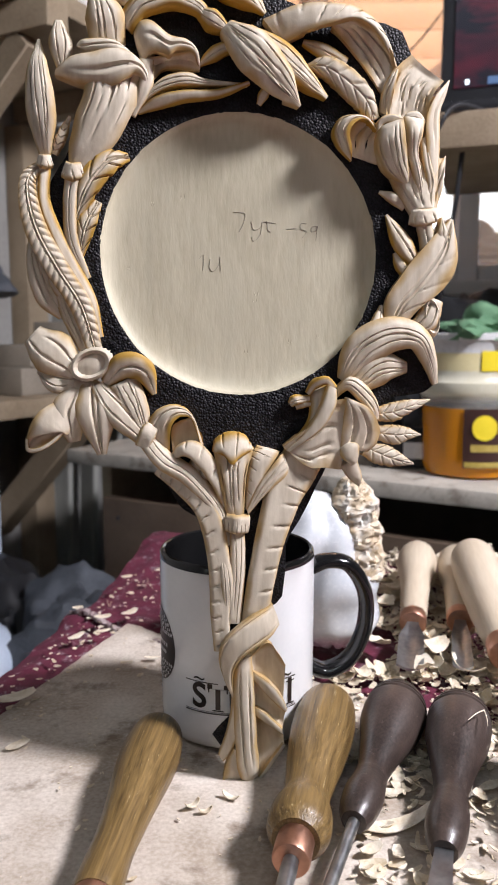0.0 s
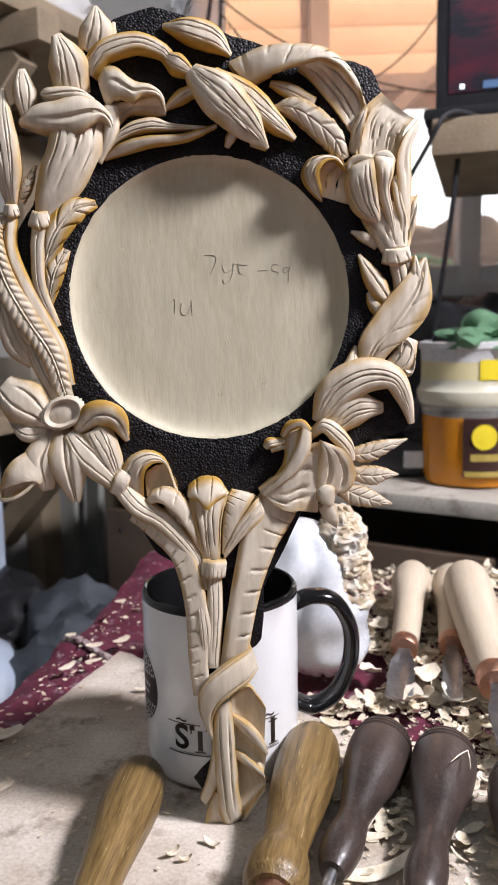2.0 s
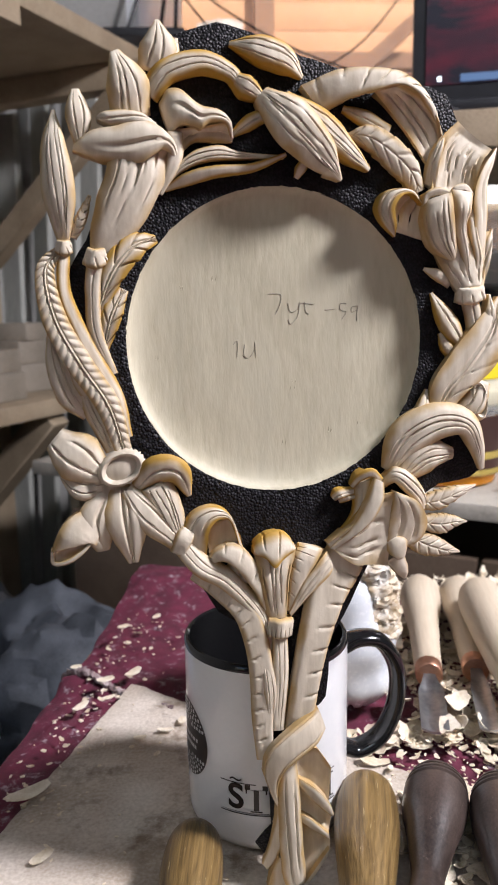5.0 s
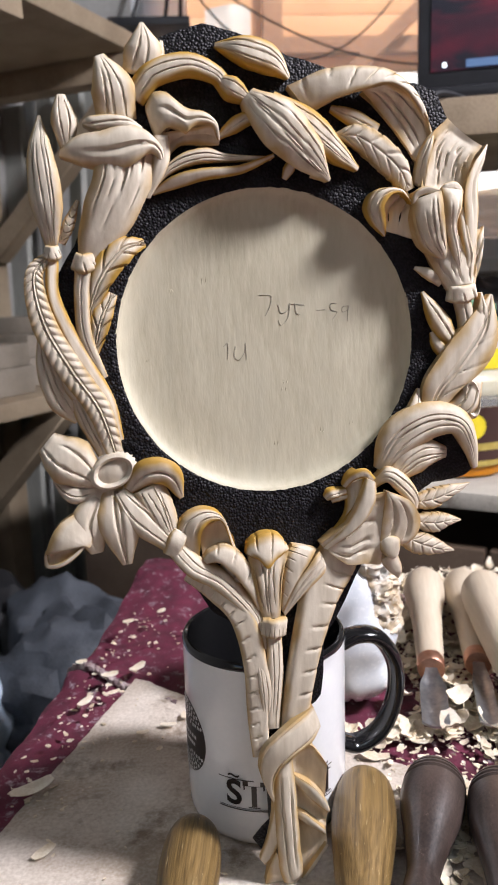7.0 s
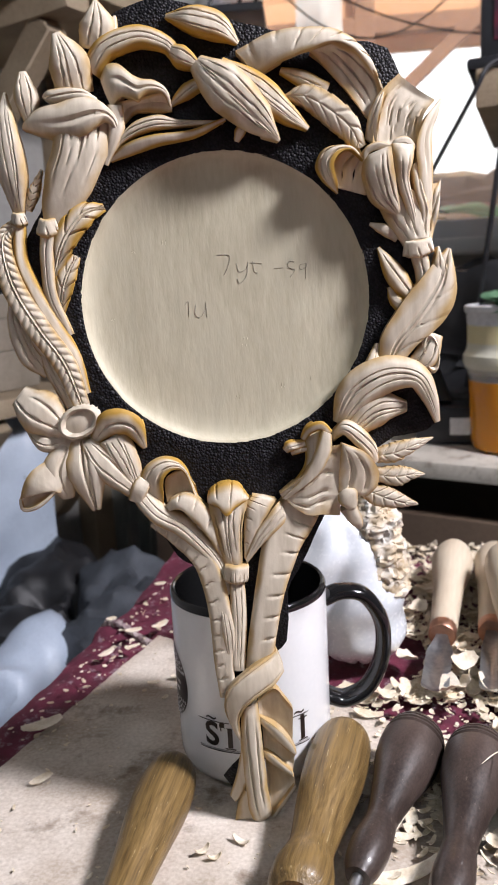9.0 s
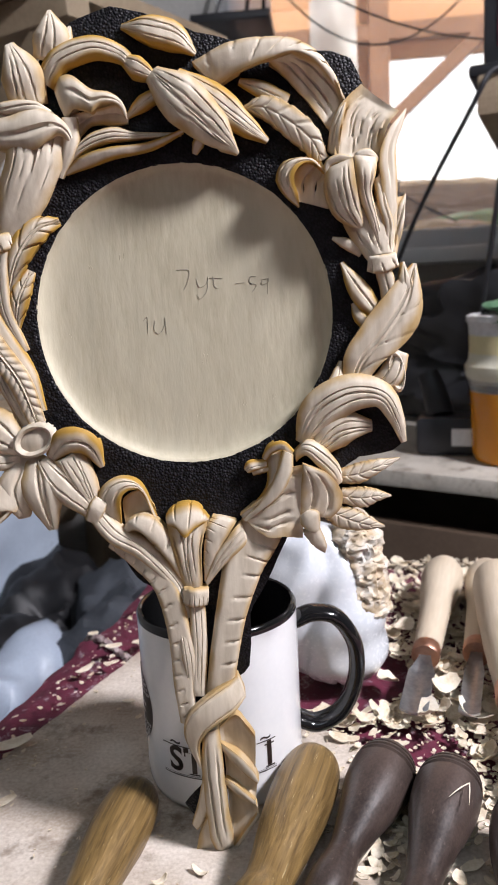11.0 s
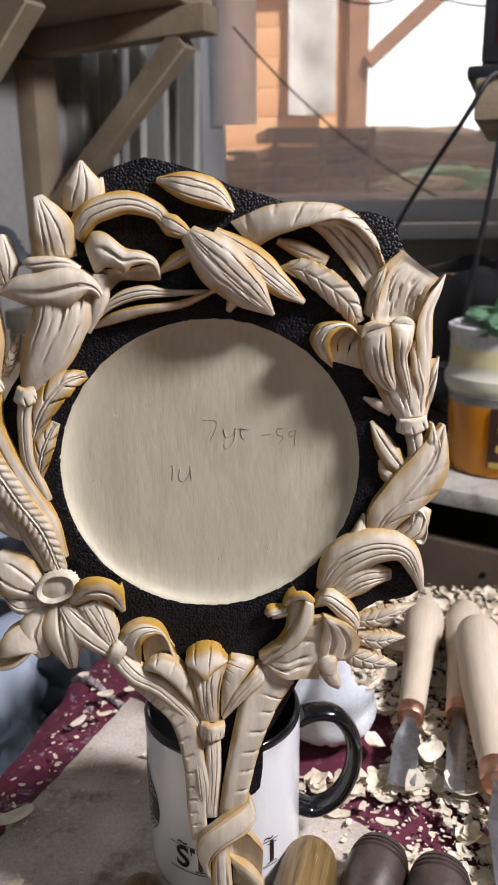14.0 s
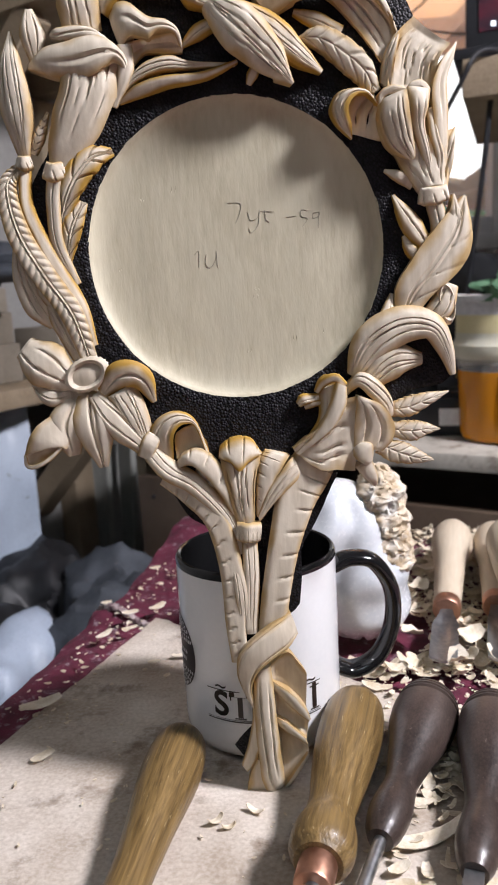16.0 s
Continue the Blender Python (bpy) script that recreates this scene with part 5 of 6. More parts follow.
# lily at the upper left
petal_sheet("petal", PALE, [(-39.4, 66.3, 7), (-32.2, 71.8, 9), (-22.7, 74, 9.5), (-13.6, 72.1, 7.5), (4.1, 71.6, 5.5)], [(-43.1, 59.1, 6), (-35.9, 65, 8.5), (-25.2, 68.6, 9), (-12.6, 69.4, 7.5), (3.6, 70.1, 5.5)], bulge=0.8, grooves=2)
petal_sheet("leaf", OCHRE, [(-43.9, 58.8, 6), (-35.9, 63.7, 9), (-25.2, 66.5, 9.8), (-10.3, 67.7, 8.5), (4.3, 72.6, 6)], [(-43, 57.3, 5), (-33.6, 59.8, 7), (-22.8, 62.6, 8), (-7.8, 65.3, 7), (4.9, 71.1, 5.5)], bulge=0.8)
petal_sheet("petal", PALE, [(-40.4, 79.7, 7), (-33.3, 80.2, 9), (-29.8, 80, 11), (-20.3, 81.7, 11), (-16.9, 80, 8)], [(-38.9, 68.9, 6), (-33.4, 74.5, 6.5), (-29.8, 75.8, 7), (-22.6, 75.4, 7), (-16.9, 75.8, 7)], bulge=-0.9, grooves=1)
petal_sheet("petal", PALE, [(-44.6, 89.3, 8), (-41.3, 93.6, 9.5), (-36.6, 93.4, 10.5), (-29.7, 87.9, 11.5), (-22.6, 86.4, 11.5), (-17.9, 82.7, 10), (-16.6, 77, 7.5)], [(-40.6, 77.3, 8), (-37.3, 80.6, 11.5), (-32.8, 80, 12.5), (-29.8, 78.8, 13.5), (-26.3, 81.2, 13.5), (-20.4, 81.6, 12), (-17.6, 77.3, 8)], bulge=1.6, grooves=1)
petal_sheet("petal", PALE, [(-68, 83.8, 8), (-65.6, 84.8, 10.5), (-58.7, 85.3, 11.5), (-51.8, 84.5, 11.5), (-46.1, 81.3, 10)], [(-68, 82.5, 8), (-63.4, 80.2, 11), (-57.6, 80.3, 12.5), (-51.8, 80.8, 13), (-46.6, 80, 11)], bulge=1.2, grooves=1)
petal_sheet("petal", PALE, [(-76.8, 73.6, 8), (-70.6, 77.9, 10.5), (-61.3, 79.5, 12.5), (-52.9, 81.8, 12.5), (-46.5, 80.5, 12), (-41.3, 76.6, 11), (-38.6, 71.6, 9), (-39, 64.1, 6.5)], [(-77.4, 71.1, 7.5), (-67.5, 67.4, 10), (-57.9, 66, 12), (-52.1, 66.6, 13.5), (-47.2, 69.5, 14), (-43.9, 71.5, 13), (-41.2, 69.6, 10.5), (-40.9, 63.6, 6.5)], bulge=2.2, grooves=1)
blade("petal", PALE, [(-48.1, 71.2, 13), (-45.7, 74.2, 14), (-42.9, 76.7, 12.5)], [0.9, 1.5, 0.8])
# right-hand leaves
petal_sheet("leaf", PALE, [(65.4, -32.1, 6), (65.9, -20.6, 8), (72.7, -9.2, 9), (84.3, 4.8, 9.5), (95.5, 15.8, 7)], [(72.9, -34.6, 6.5), (80.9, -24.6, 9), (92.4, -15.1, 9.5), (98.6, -2.9, 9), (96.9, 15.3, 7)], bulge=0.8, midrib=1)
petal_sheet("leaf", PALE, [(86.3, 2.7, 7), (89.1, 9.9, 9), (90.9, 16.3, 8)], [(98.5, -4.6, 6), (95.9, 5.2, 8), (91.6, 16.6, 7.5)], bulge=1.0, grooves=2)
# arched leaf and feathered leaf at the crown
petal_sheet("leaf", PALE, [(39.9, 95, 9.5), (45.6, 90.5, 7), (56.2, 78.7, 6.5), (63.1, 69.3, 6)], [(49.8, 97, 12), (59.9, 92.2, 11), (66.5, 85.1, 9.5), (69.1, 77.3, 7)], bulge=-0.9, grooves=3)
petal_sheet("leaf", PALE, [(10.1, 96.7, 9), (24.5, 102.4, 11.5), (39, 103.4, 12.5), (49.8, 102.1, 12.5), (58.2, 97.8, 11.5), (64.8, 90.7, 9.5), (69.7, 80.5, 7)], [(19, 86.7, 8), (26.6, 90.9, 11.5), (34.6, 93.7, 13), (40.4, 95.2, 13.5), (49.2, 96.9, 13.5), (58.5, 92.6, 12), (68.9, 80.3, 7)], bulge=1.0, cuts=8)
petal_sheet("leaf", PALE, [(28.9, 80, 6), (36.7, 83.2, 9), (45.7, 80.4, 10), (57.3, 71.2, 9), (62.5, 59.3, 6.5)], [(29.5, 78.6, 6), (37.6, 73.8, 8), (45.7, 67, 8), (52.9, 60.8, 7), (56.5, 56.6, 6)], bulge=1.2, veins=6)
# bell flower at the lower left
petal_sheet("trumpet", PALE, [(-77.3, -63.9, 8), (-85.2, -66.9, 10), (-90.6, -72.6, 10.5), (-93.9, -80.8, 9)], [(-73.9, -76.8, 7), (-76.1, -79.1, 9), (-77.7, -78.5, 10), (-79.8, -77, 10)], bulge=2.2)
petal_sheet("trumpet", PALE, [(-92.8, -80.7, 10.2), (-89.5, -74.5, 11.5), (-84, -73.8, 12), (-78.6, -77.2, 10.2)], [(-93.4, -85.9, 7.5), (-88.4, -84.9, 8.5), (-83.4, -82, 9), (-78.6, -78.2, 10)], bulge=-2.0, grooves=1)
blade("petal", PALE, [(-93.6, -80.8, 9.5), (-93.2, -85.5, 8.5), (-88.7, -85.5, 9.5), (-83.3, -82.6, 10), (-78.2, -78, 10)], [0.6, 0.9, 0.9, 0.9, 0.6])

# ---- the bench ----
bench = thing("workbench", pose(0, 0, 0), "workbench with wooden top and squared legs", "workbench")
TABLE = pose(-0.149, 0.50, 0, 0, 0, -12.7)     # left edge of the bench: local y along it, local x across
part("bench_top", block((1.5, 1.25, 0.035), (0.745, -0.38, -0.047), 0.004), TIMBER, bench, m=TABLE)
for x in (0.06, 1.40):
    for y in (-0.95, 0.19):
        part("leg", block((0.07, 0.07, 0.80), (x, y, -0.849), 0.004), TIMBER, bench, m=TABLE)


def cloth_height(x, y):
    z = 0.0022 * noise.noise(Vector((x * 22, y * 22, 0))) + 0.0012 * noise.noise(Vector((x * 70, y * 70, 4)))
    hump = max(0.0, (y - 0.09) / 0.13)
    z += 0.020 * min(hump, 1.0) ** 2 * (1 - 0.75 * min(max((x - 0.06) / 0.12, 0.0), 1.0))
    ridge = math.exp(-((y - 0.055 - 0.10 * (x - 0.04)) / 0.007) ** 2) * max(0.0, 1 - x / 0.16)
    z += 0.006 * ridge
    edge = max(0.0, 0.012 - x) / 0.012
    z -= 0.050 * max(0.0, (-x) / 0.05) ** 1.2 + 0.002 * edge
    return z - 0.0035


def cloth():
    bm = bmesh.new()
    nx, ny = 150, 150
    g = []
    for j in range(ny + 1):
        row = []
        for i in range(nx + 1):
            x = -0.05 + 0.80 * (i / nx) ** 1.3
            y = -0.95 + 1.195 * (j / ny) ** 0.6
            xx = x if x >= 0 else x * 0.25
            row.append(bm.verts.new((xx + 0.004 * noise.noise(Vector((y * 25, 0, 7))) * (x < 0.02), y, cloth_height(x, y))))
        g.append(row)
    for j in range(ny):
        for i in range(nx):
            bm.faces.new((g[j][i], g[j][i + 1], g[j + 1][i + 1], g[j + 1][i]))
    return solid(bm, 0.004)


plush = tagged(part("plush_cloth", cloth(), VELVET, m=TABLE), "wine-red plush cloth littered with wood dust", "cloth")


def frayed_hem(pts):
    """The torn, dusty hem of a second layer of the cloth."""
    bm = bmesh.new()
    c = spline([TABLE.inverted() @ Vector((x, y, 0)) for x, y in pts], 90)
    rows = []
    for i, p in enumerate(c):
        z = cloth_height(p.x, p.y) + 0.0022
        w = 0.0028 + 0.0022 * abs(noise.noise(Vector((i * 0.6, 3, 0))))
        row = []
        for k in range(10):
            a = 2 * math.pi * k / 10
            q = Vector((p.x, p.y + w * math.cos(a), z + 0.0026 * math.sin(a)))
            row.append(bm.verts.new(q + noise.noise_vector(q * 500) * 0.0016))
        rows.append(row)
    for a, b in zip(rows, rows[1:]):
        for k in range(10):
            bm.faces.new((a[k], a[(k + 1) % 10], b[(k + 1) % 10], b[k]))
    bm.faces.new(rows[0][::-1]), bm.faces.new(rows[-1])
    return bm


part("frayed_hem", frayed_hem([(-0.1411, 0.5703), (-0.1276, 0.5540), (-0.1113, 0.5422), (-0.0936, 0.5298), (-0.0744, 0.5151), (-0.0581, 0.5013)]), HEM, plush, "torn dusty hem")


def work_board():
    """The dusty fibreboard under the carving, its far edge cut askew."""
    bm = bmesh.new()
    n = 60
    far = lambda s: Vector((-0.0875, 0.535)).lerp(Vector((0.20, 0.325)), s)
    near = lambda s: Vector((-0.205, 0.215)).lerp(Vector((0.14, -0.02)), s)
    g = []
    for j in range(n + 1):
        row = []
        for i in range(n + 1):
            s, t = i / n, j / n
            p = near(s).lerp(far(s), t)
            e = 0.0022 * noise.noise(Vector((p.x * 90, p.y * 90, 1))) if i in (0, n) or j in (0, n) else 0
            z = 0.0015 + 0.0008 * noise.noise(Vector((p.x * 30, p.y * 30, 2)))
            row.append(bm.verts.new((p.x + e, p.y + e, z)))
        g.append(row)
    for j in range(n):
        for i in range(n):
            bm.faces.new((g[j][i], g[j][i + 1], g[j + 1][i + 1], g[j + 1][i]))
    return solid(bm, 0.0045)


tagged(part("work_board", work_board(), BOARD), "dusty brown fibreboard lying on the bench", "board")


# ---- mug ----
def mug():
    R, H = 0.0408, 0.0955
    mug = thing("mug", pose(-0.0063, 0.3985, 0.0025), "white ceramic mug with black rim, inside and handle", "mug")
    part("body", lathe([(0, 0.003), (0.030, 0.003), (0.031, 0.0), (0.036, 0.0), (0.0392, 0.002), (0.0405, 0.006), (R, 0.012), (R, H - 0.004)], 72), MUG_WHITE, mug)
    part("rim", lathe([(R, H - 0.004), (R + 0.0001, H - 0.002), (R - 0.0008, H - 0.0003), (R - 0.0016, H), (R - 0.0026, H - 0.0006), (R - 0.003, H - 0.004), (R - 0.003, 0.010), (R - 0.008, 0.006), (0, 0.006)], 72), MUG_BLACK, mug, "black rim and inside")
    a = radians(9)
    d = Vector((math.cos(a), math.sin(a), 0))
    prof = [(R - 0.001, 0.082), (R + 0.009, 0.0850), (R + 0.021, 0.0815), (R + 0.0300, 0.066), (R + 0.0300, 0.046), (R + 0.022, 0.029), (R + 0.009, 0.0225), (R - 0.001, 0.026)]
    bm = bmesh.new()
    c = spline([d * r + Vector((0, 0, z)) for r, z in prof], 44)
    side = Vector((-d.y, d.x, 0))
    rings = []
    for i, p in enumerate(c):
        t = (c[min(i + 1, 43)] - c[max(i - 1, 0)]).normalized()
        o = side.cross(t).normalized()
        w = 0.0062 + 0.0016 * abs(i / 43 - 0.5) * 2
        rings.append([bm.verts.new(p + side * w * math.cos(q) + o * 0.0042 * math.sin(q)) for q in (2 * math.pi * k / 18 for k in range(18))])
    for r0, r1 in zip(rings, rings[1:]):
        for k in range(18):
            bm.faces.new((r0[k], r0[(k + 1) % 18], r1[(k + 1) % 18], r1[k]))
    part("handle", bm, MUG_BLACK, mug, "glossy black handle")

    def wrap(ob):
        """Bends flat lettering round the mug: x becomes the angle from the front."""
        for v in ob.data.vertices:
            x, y, z = v.co
            q = x / R
            r = R + 0.00015 + max(z, 0)
            v.co = (r * math.sin(q), -r * math.cos(q), y)
        return ob

    def printed(name, text, size, x, y, mat, spacing=1.0, bold=0.0):
        ob = lettering(name, text, size, mat, Matrix.Identity(4), mug, 0.00008, spacing, bold)
        for v in ob.data.vertices:
            v.co.x += x
            v.co.y += y
        return wrap(ob)

    printed("printed_word", "S", 0.0178, -0.0190, 0.0288, PRINT, 1.0, 0.022)
    printed("printed_word", "T", 0.0178, -0.0090, 0.0288, PRINT, 1.0, 0.022)
    printed("printed_word", "I", 0.0178, 0.0290, 0.0288, PRINT, 1.0, 0.022)
    for cx, cy, w, hh in ((-0.0090, 0.0226, 0.0056, 0.0007), (0.0290, 0.0226, 0.0056, 0.0007), (0.0290, 0.0344, 0.0056, 0.0007), (-0.0137, 0.0332, 0.0007, 0.0030), (-0.0043, 0.0332, 0.0007, 0.0030)):
        bs = bmesh.new()
        bs.faces.new([bs.verts.new((cx + a * w / 2, cy + b * hh / 2, 0.0002)) for a, b in ((-1, -1), (1, -1), (1, 1), (-1, 1))])
        wrap(part("letter_serif", bs, PRINT, mug))
    for y, x0, x1, t in ((0.0205, -0.027, 0.033, 0.0005), (0.0215, -0.027, 0.033, 0.0002), (0.0362, -0.027, -0.009, 0.0005), (0.0362, 0.022, 0.033, 0.0005)):
        bm = bmesh.new()
        for i in range(24):
            xa, xb = x0 + (x1 - x0) * i / 24, x0 + (x1 - x0) * (i + 1) / 24
            bm.faces.new([bm.verts.new(v) for v in ((xa, y, 0.0001), (xb, y, 0.0001), (xb, y + t, 0.0001), (xa, y + t, 0.0001))])
        bmesh.ops.remove_doubles(bm, verts=bm.verts, dist=1e-6)
        wrap(part("printed_line", bm, PRINT, mug))
    for x in (-0.019, 0.027):
        ob = printed("flourish", "~", 0.011, x, 0.0385, PRINT)
    # round emblem on the side
    bm = bmesh.new()
    rings = [[bm.verts.new((0.0185 * k / 6 * math.cos(q), 0.0195 * k / 6 * math.sin(q), 0)) for q in (2 * math.pi * i / 48 for i in range(48))] for k in range(1, 7)]
    o = bm.verts.new((0, 0, 0))
    for i in range(48):
        bm.faces.new((o, rings[0][i], rings[0][(i + 1) % 48]))
        for a0, a1 in zip(rings, rings[1:]):
            bm.faces.new((a0[i], a0[(i + 1) % 48], a1[(i + 1) % 48], a1[i]))
    emblem = em = part("emblem", bm, PRINT, mug, "round dark emblem with a pale ornament")
    for v in em.data.vertices:
        v.co.x -= 0.0535
        v.co.y += 0.047
    wrap(em)
    bm = bmesh.new()
    for ring, cnt in ((0.0172, 40), (0.0152, 36), (0.0132, 30), (0.0112, 26), (0.0092, 20)):
        for i in range(cnt):
            q = 2 * math.pi * i / cnt
            if abs(math.sin(q)) * ring < 0.0065:
                continue
            cx, cy = ring * math.cos(q), ring * 1.05 * math.sin(q)
            s = 0.0007 + 0.0003 * (i % 2)
            bm.faces.new([bm.verts.new((cx + s * math.cos(q + k * math.pi / 2) - 0.0535, cy + s * 1.2 * math.sin(q + k * math.pi / 2) + 0.047, 0.0003)) for k in range(4)])
    for y, x0, x1 in ((0.0485, -0.010, 0.012), (0.0445, -0.008, 0.010)):
        for i in range(8):
            xa = x0 + (x1 - x0) * i / 8 - 0.0535
            bm.faces.new([bm.verts.new((xx, yy, 0.0003)) for xx, yy in ((xa, y - 0.001), (xa + 0.0018, y - 0.001), (xa + 0.0018, y + 0.001), (xa, y + 0.001))])
    wrap(part("emblem_ornament", bm, PRINT_WHITE, emblem, smooth=False))
    return mug


mug()


# ---- carving tools ----
def chisel(name, end, toe, profile, wood, label, ferrule, blade, group, rings=()):
    """A hand tool lying with its handle end at `end` and its ferrule at `toe`; profile: (share of length, radius)."""
    a, b = Vector(end), Vector(toe)
    L = (b - a).length
    q = (b - a).to_track_quat("Z", "Y").to_matrix().to_4x4()
    ob = thing(name, Matrix.Translation(a) @ q, label, "chisel", group)
    zs = spline([(r, s * L, 0) for s, r in profile], 150 if rings else 46)
    pts = [(0, zs[0].y)] + [(max(p.x, 0.0005), p.y) for p in zs]
    for s in rings:
        for i, (r, z) in enumerate(pts):
            if abs(z - s * L) < 0.0007 and r > 0.004:
                pts[i] = (r - 0.0011, z)
    bm = lathe(pts + [(0, zs[-1].y)], 36)
    for v in bm.verts:
        v.co += noise.noise_vector(v.co * 60) * 0.0003
    part("handle", bm, wood, ob)
    if ferrule:
        r, l = ferrule
        part("ferrule", lathe([(0, L - 0.001), (r * 0.98, L - 0.001), (r, L), (r, L + l - 0.0008), (r * 0.94, L + l), (r * 0.45, L + l), (0, L + l - 0.001)], 32), COPPER, ob, "copper ferrule")
        L += l
    kind, w, length = blade
    if kind == "round":
        part("shank", lathe([(0, L - 0.002), (w * 0.9, L - 0.002), (w, L + 0.004), (w * 0.8, L + length), (0, L + length + 0.002)], 20), STEEL, ob, "round steel shank")
    else:
        bm = bmesh.new()
        n = 16
        g = []
        for i in range(n + 1):
            t = i / n
            hw = (0.0035 + (w - 0.0035) * min(1.0, t / 0.35) ** 1.4)
            dip = 0.0 if kind == "flat" else 0.35 * w
            row = []
            for layer in (0, 1):
                for k in range(9):
                    s = k / 4 - 1
                    y = dip * (1 - s * s) * min(1.0, t / 0.35) - layer * 0.0016
                    row.append(bm.verts.new((s * hw, -y, L - 0.002 + t * length)))
            g.append(row)
        for i in range(n):
            for k in range(8):
                bm.faces.new((g[i][k], g[i][k + 1], g[i + 1][k + 1], g[i + 1][k]))
                bm.faces.new((g[i][9 + k], g[i + 1][9 + k], g[i + 1][10 + k], g[i][10 + k]))
            bm.faces.new((g[i][0], g[i + 1][0], g[i + 1][9], g[i][9]))
            bm.faces.new((g[i][8], g[i][17], g[i + 1][17], g[i + 1][8]))
        for r in (g[0], g[-1]):
            bm.faces.new(r[:9] + r[9:][::-1])
        part("blade", bm, STEEL, ob, "ground steel blade")
    return ob


OAK_FORM = [(0, 0.006), (0.02, 0.0105), (0.10, 0.0142), (0.30, 0.0152), (0.52, 0.0128), (0.72, 0.0100), (0.79, 0.0104), (0.87, 0.0126), (0.95, 0.0126), (1.0, 0.0094)]
PLAIN_FORM = [(0, 0.005), (0.02, 0.009), (0.10, 0.0126), (0.28, 0.0136), (0.55, 0.0104), (0.76, 0.0086), (0.95, 0.0090), (1.0, 0.0084)]
WALNUT_FORM = [(0, 0.010), (0.02, 0.0132), (0.10, 0.0155), (0.26, 0.0150), (0.46, 0.0106), (0.64, 0.0074), (0.72, 0.0076), (0.84, 0.0088), (0.94, 0.0076), (1.0, 0.0052)]
BEECH_FORM = [(0, 0.006), (0.03, 0.011), (0.14, 0.0152), (0.28, 0.0152), (0.55, 0.0112), (0.85, 0.0096), (1.0, 0.0090)]
LONG_FORM = [(0, 0.006), (0.03, 0.012), (0.12, 0.0165), (0.35, 0.0165), (0.70, 0.0140), (1.0, 0.0105)]
G1, G2 = "carving chisels in front of the mug", "carving chisels among the shavings"
chisel("chisel", (-0.0435, 0.3610, 0.0155), (-0.0545, 0.2450, 0.0135), PLAIN_FORM, OAK, "carving chisel with oiled golden oak handle", (0.0080, 0.012), ("flat", 0.008, 0.09), G1)
chisel("chisel", (0.0425, 0.3845, 0.0175), (0.0178, 0.2710, 0.0175), OAK_FORM, OAK, "carving chisel with fat collared oak handle", (0.0073, 0.012), ("round", 0.0032, 0.09), G1)
chisel("chisel", (0.0795, 0.3850, 0.0175), (0.0425, 0.2890, 0.0130), WALNUT_FORM, WALNUT, "gouge with dark walnut handle and turned rings", None, ("round", 0.0026, 0.10), G1, (0.06, 0.09, 0.12))
chisel("chisel", (0.1085, 0.3740, 0.0175), (0.0745, 0.2705, 0.0130), WALNUT_FORM, WALNUT, "flat chisel with scratched dark walnut handle", None, ("flat", 0.0052, 0.10), G1, (0.05, 0.08, 0.11))
chisel("chisel", (0.1370, 0.3480, 0.0175), (0.1120, 0.2330, 0.0130), WALNUT_FORM, WALNUT, "chisel with dark walnut handle beside the others", None, ("flat", 0.0075, 0.09), G1, (0.05, 0.08))
chisel("chisel", (0.1420, 0.632, 0.0275), (0.1125, 0.508, 0.0165), BEECH_FORM, BEECH, "gouge with pale beech handle and copper ferrule", (0.0090, 0.010), ("gouge", 0.0082, 0.060), G2)
chisel("chisel", (0.1765, 0.640, 0.0215), (0.1455, 0.512, 0.0160), BEECH_FORM, BEECH, "narrow gouge with pale beech handle", (0.0090, 0.010), ("gouge", 0.006, 0.070), G2)
chisel("chisel", (0.1700, 0.578, 0.0430), (0.1530, 0.443, 0.0240), LONG_FORM, BEECH, "long chisel with smooth pale beech handle", (0.0108, 0.012), ("flat", 0.009, 0.075), G2)
chisel("chisel", (0.2080, 0.570, 0.0190), (0.1800, 0.430, 0.0150), LONG_FORM, BEECH, "chisel with pale beech handle at the side", (0.0105, 0.012), ("flat", 0.009, 0.07), G2)


# scratch on the flat chisel's handle, laid on as a thin pale tube
tagged(part("shaving", tube([(0.1010, 0.3350, 0.0328), (0.1062, 0.3402, 0.0332), (0.1108, 0.3446, 0.0326), (0.1113, 0.3440, 0.0325), (0.1102, 0.3372, 0.0326), (0.1088, 0.3305, 0.0322)], [0.0001, 0.0003, 0.0003, 0.0003, 0.0003, 0.0001], 30, 6), SHAVING), "thin pale scratch on a dark handle, laid on as a raised line", "shaving")

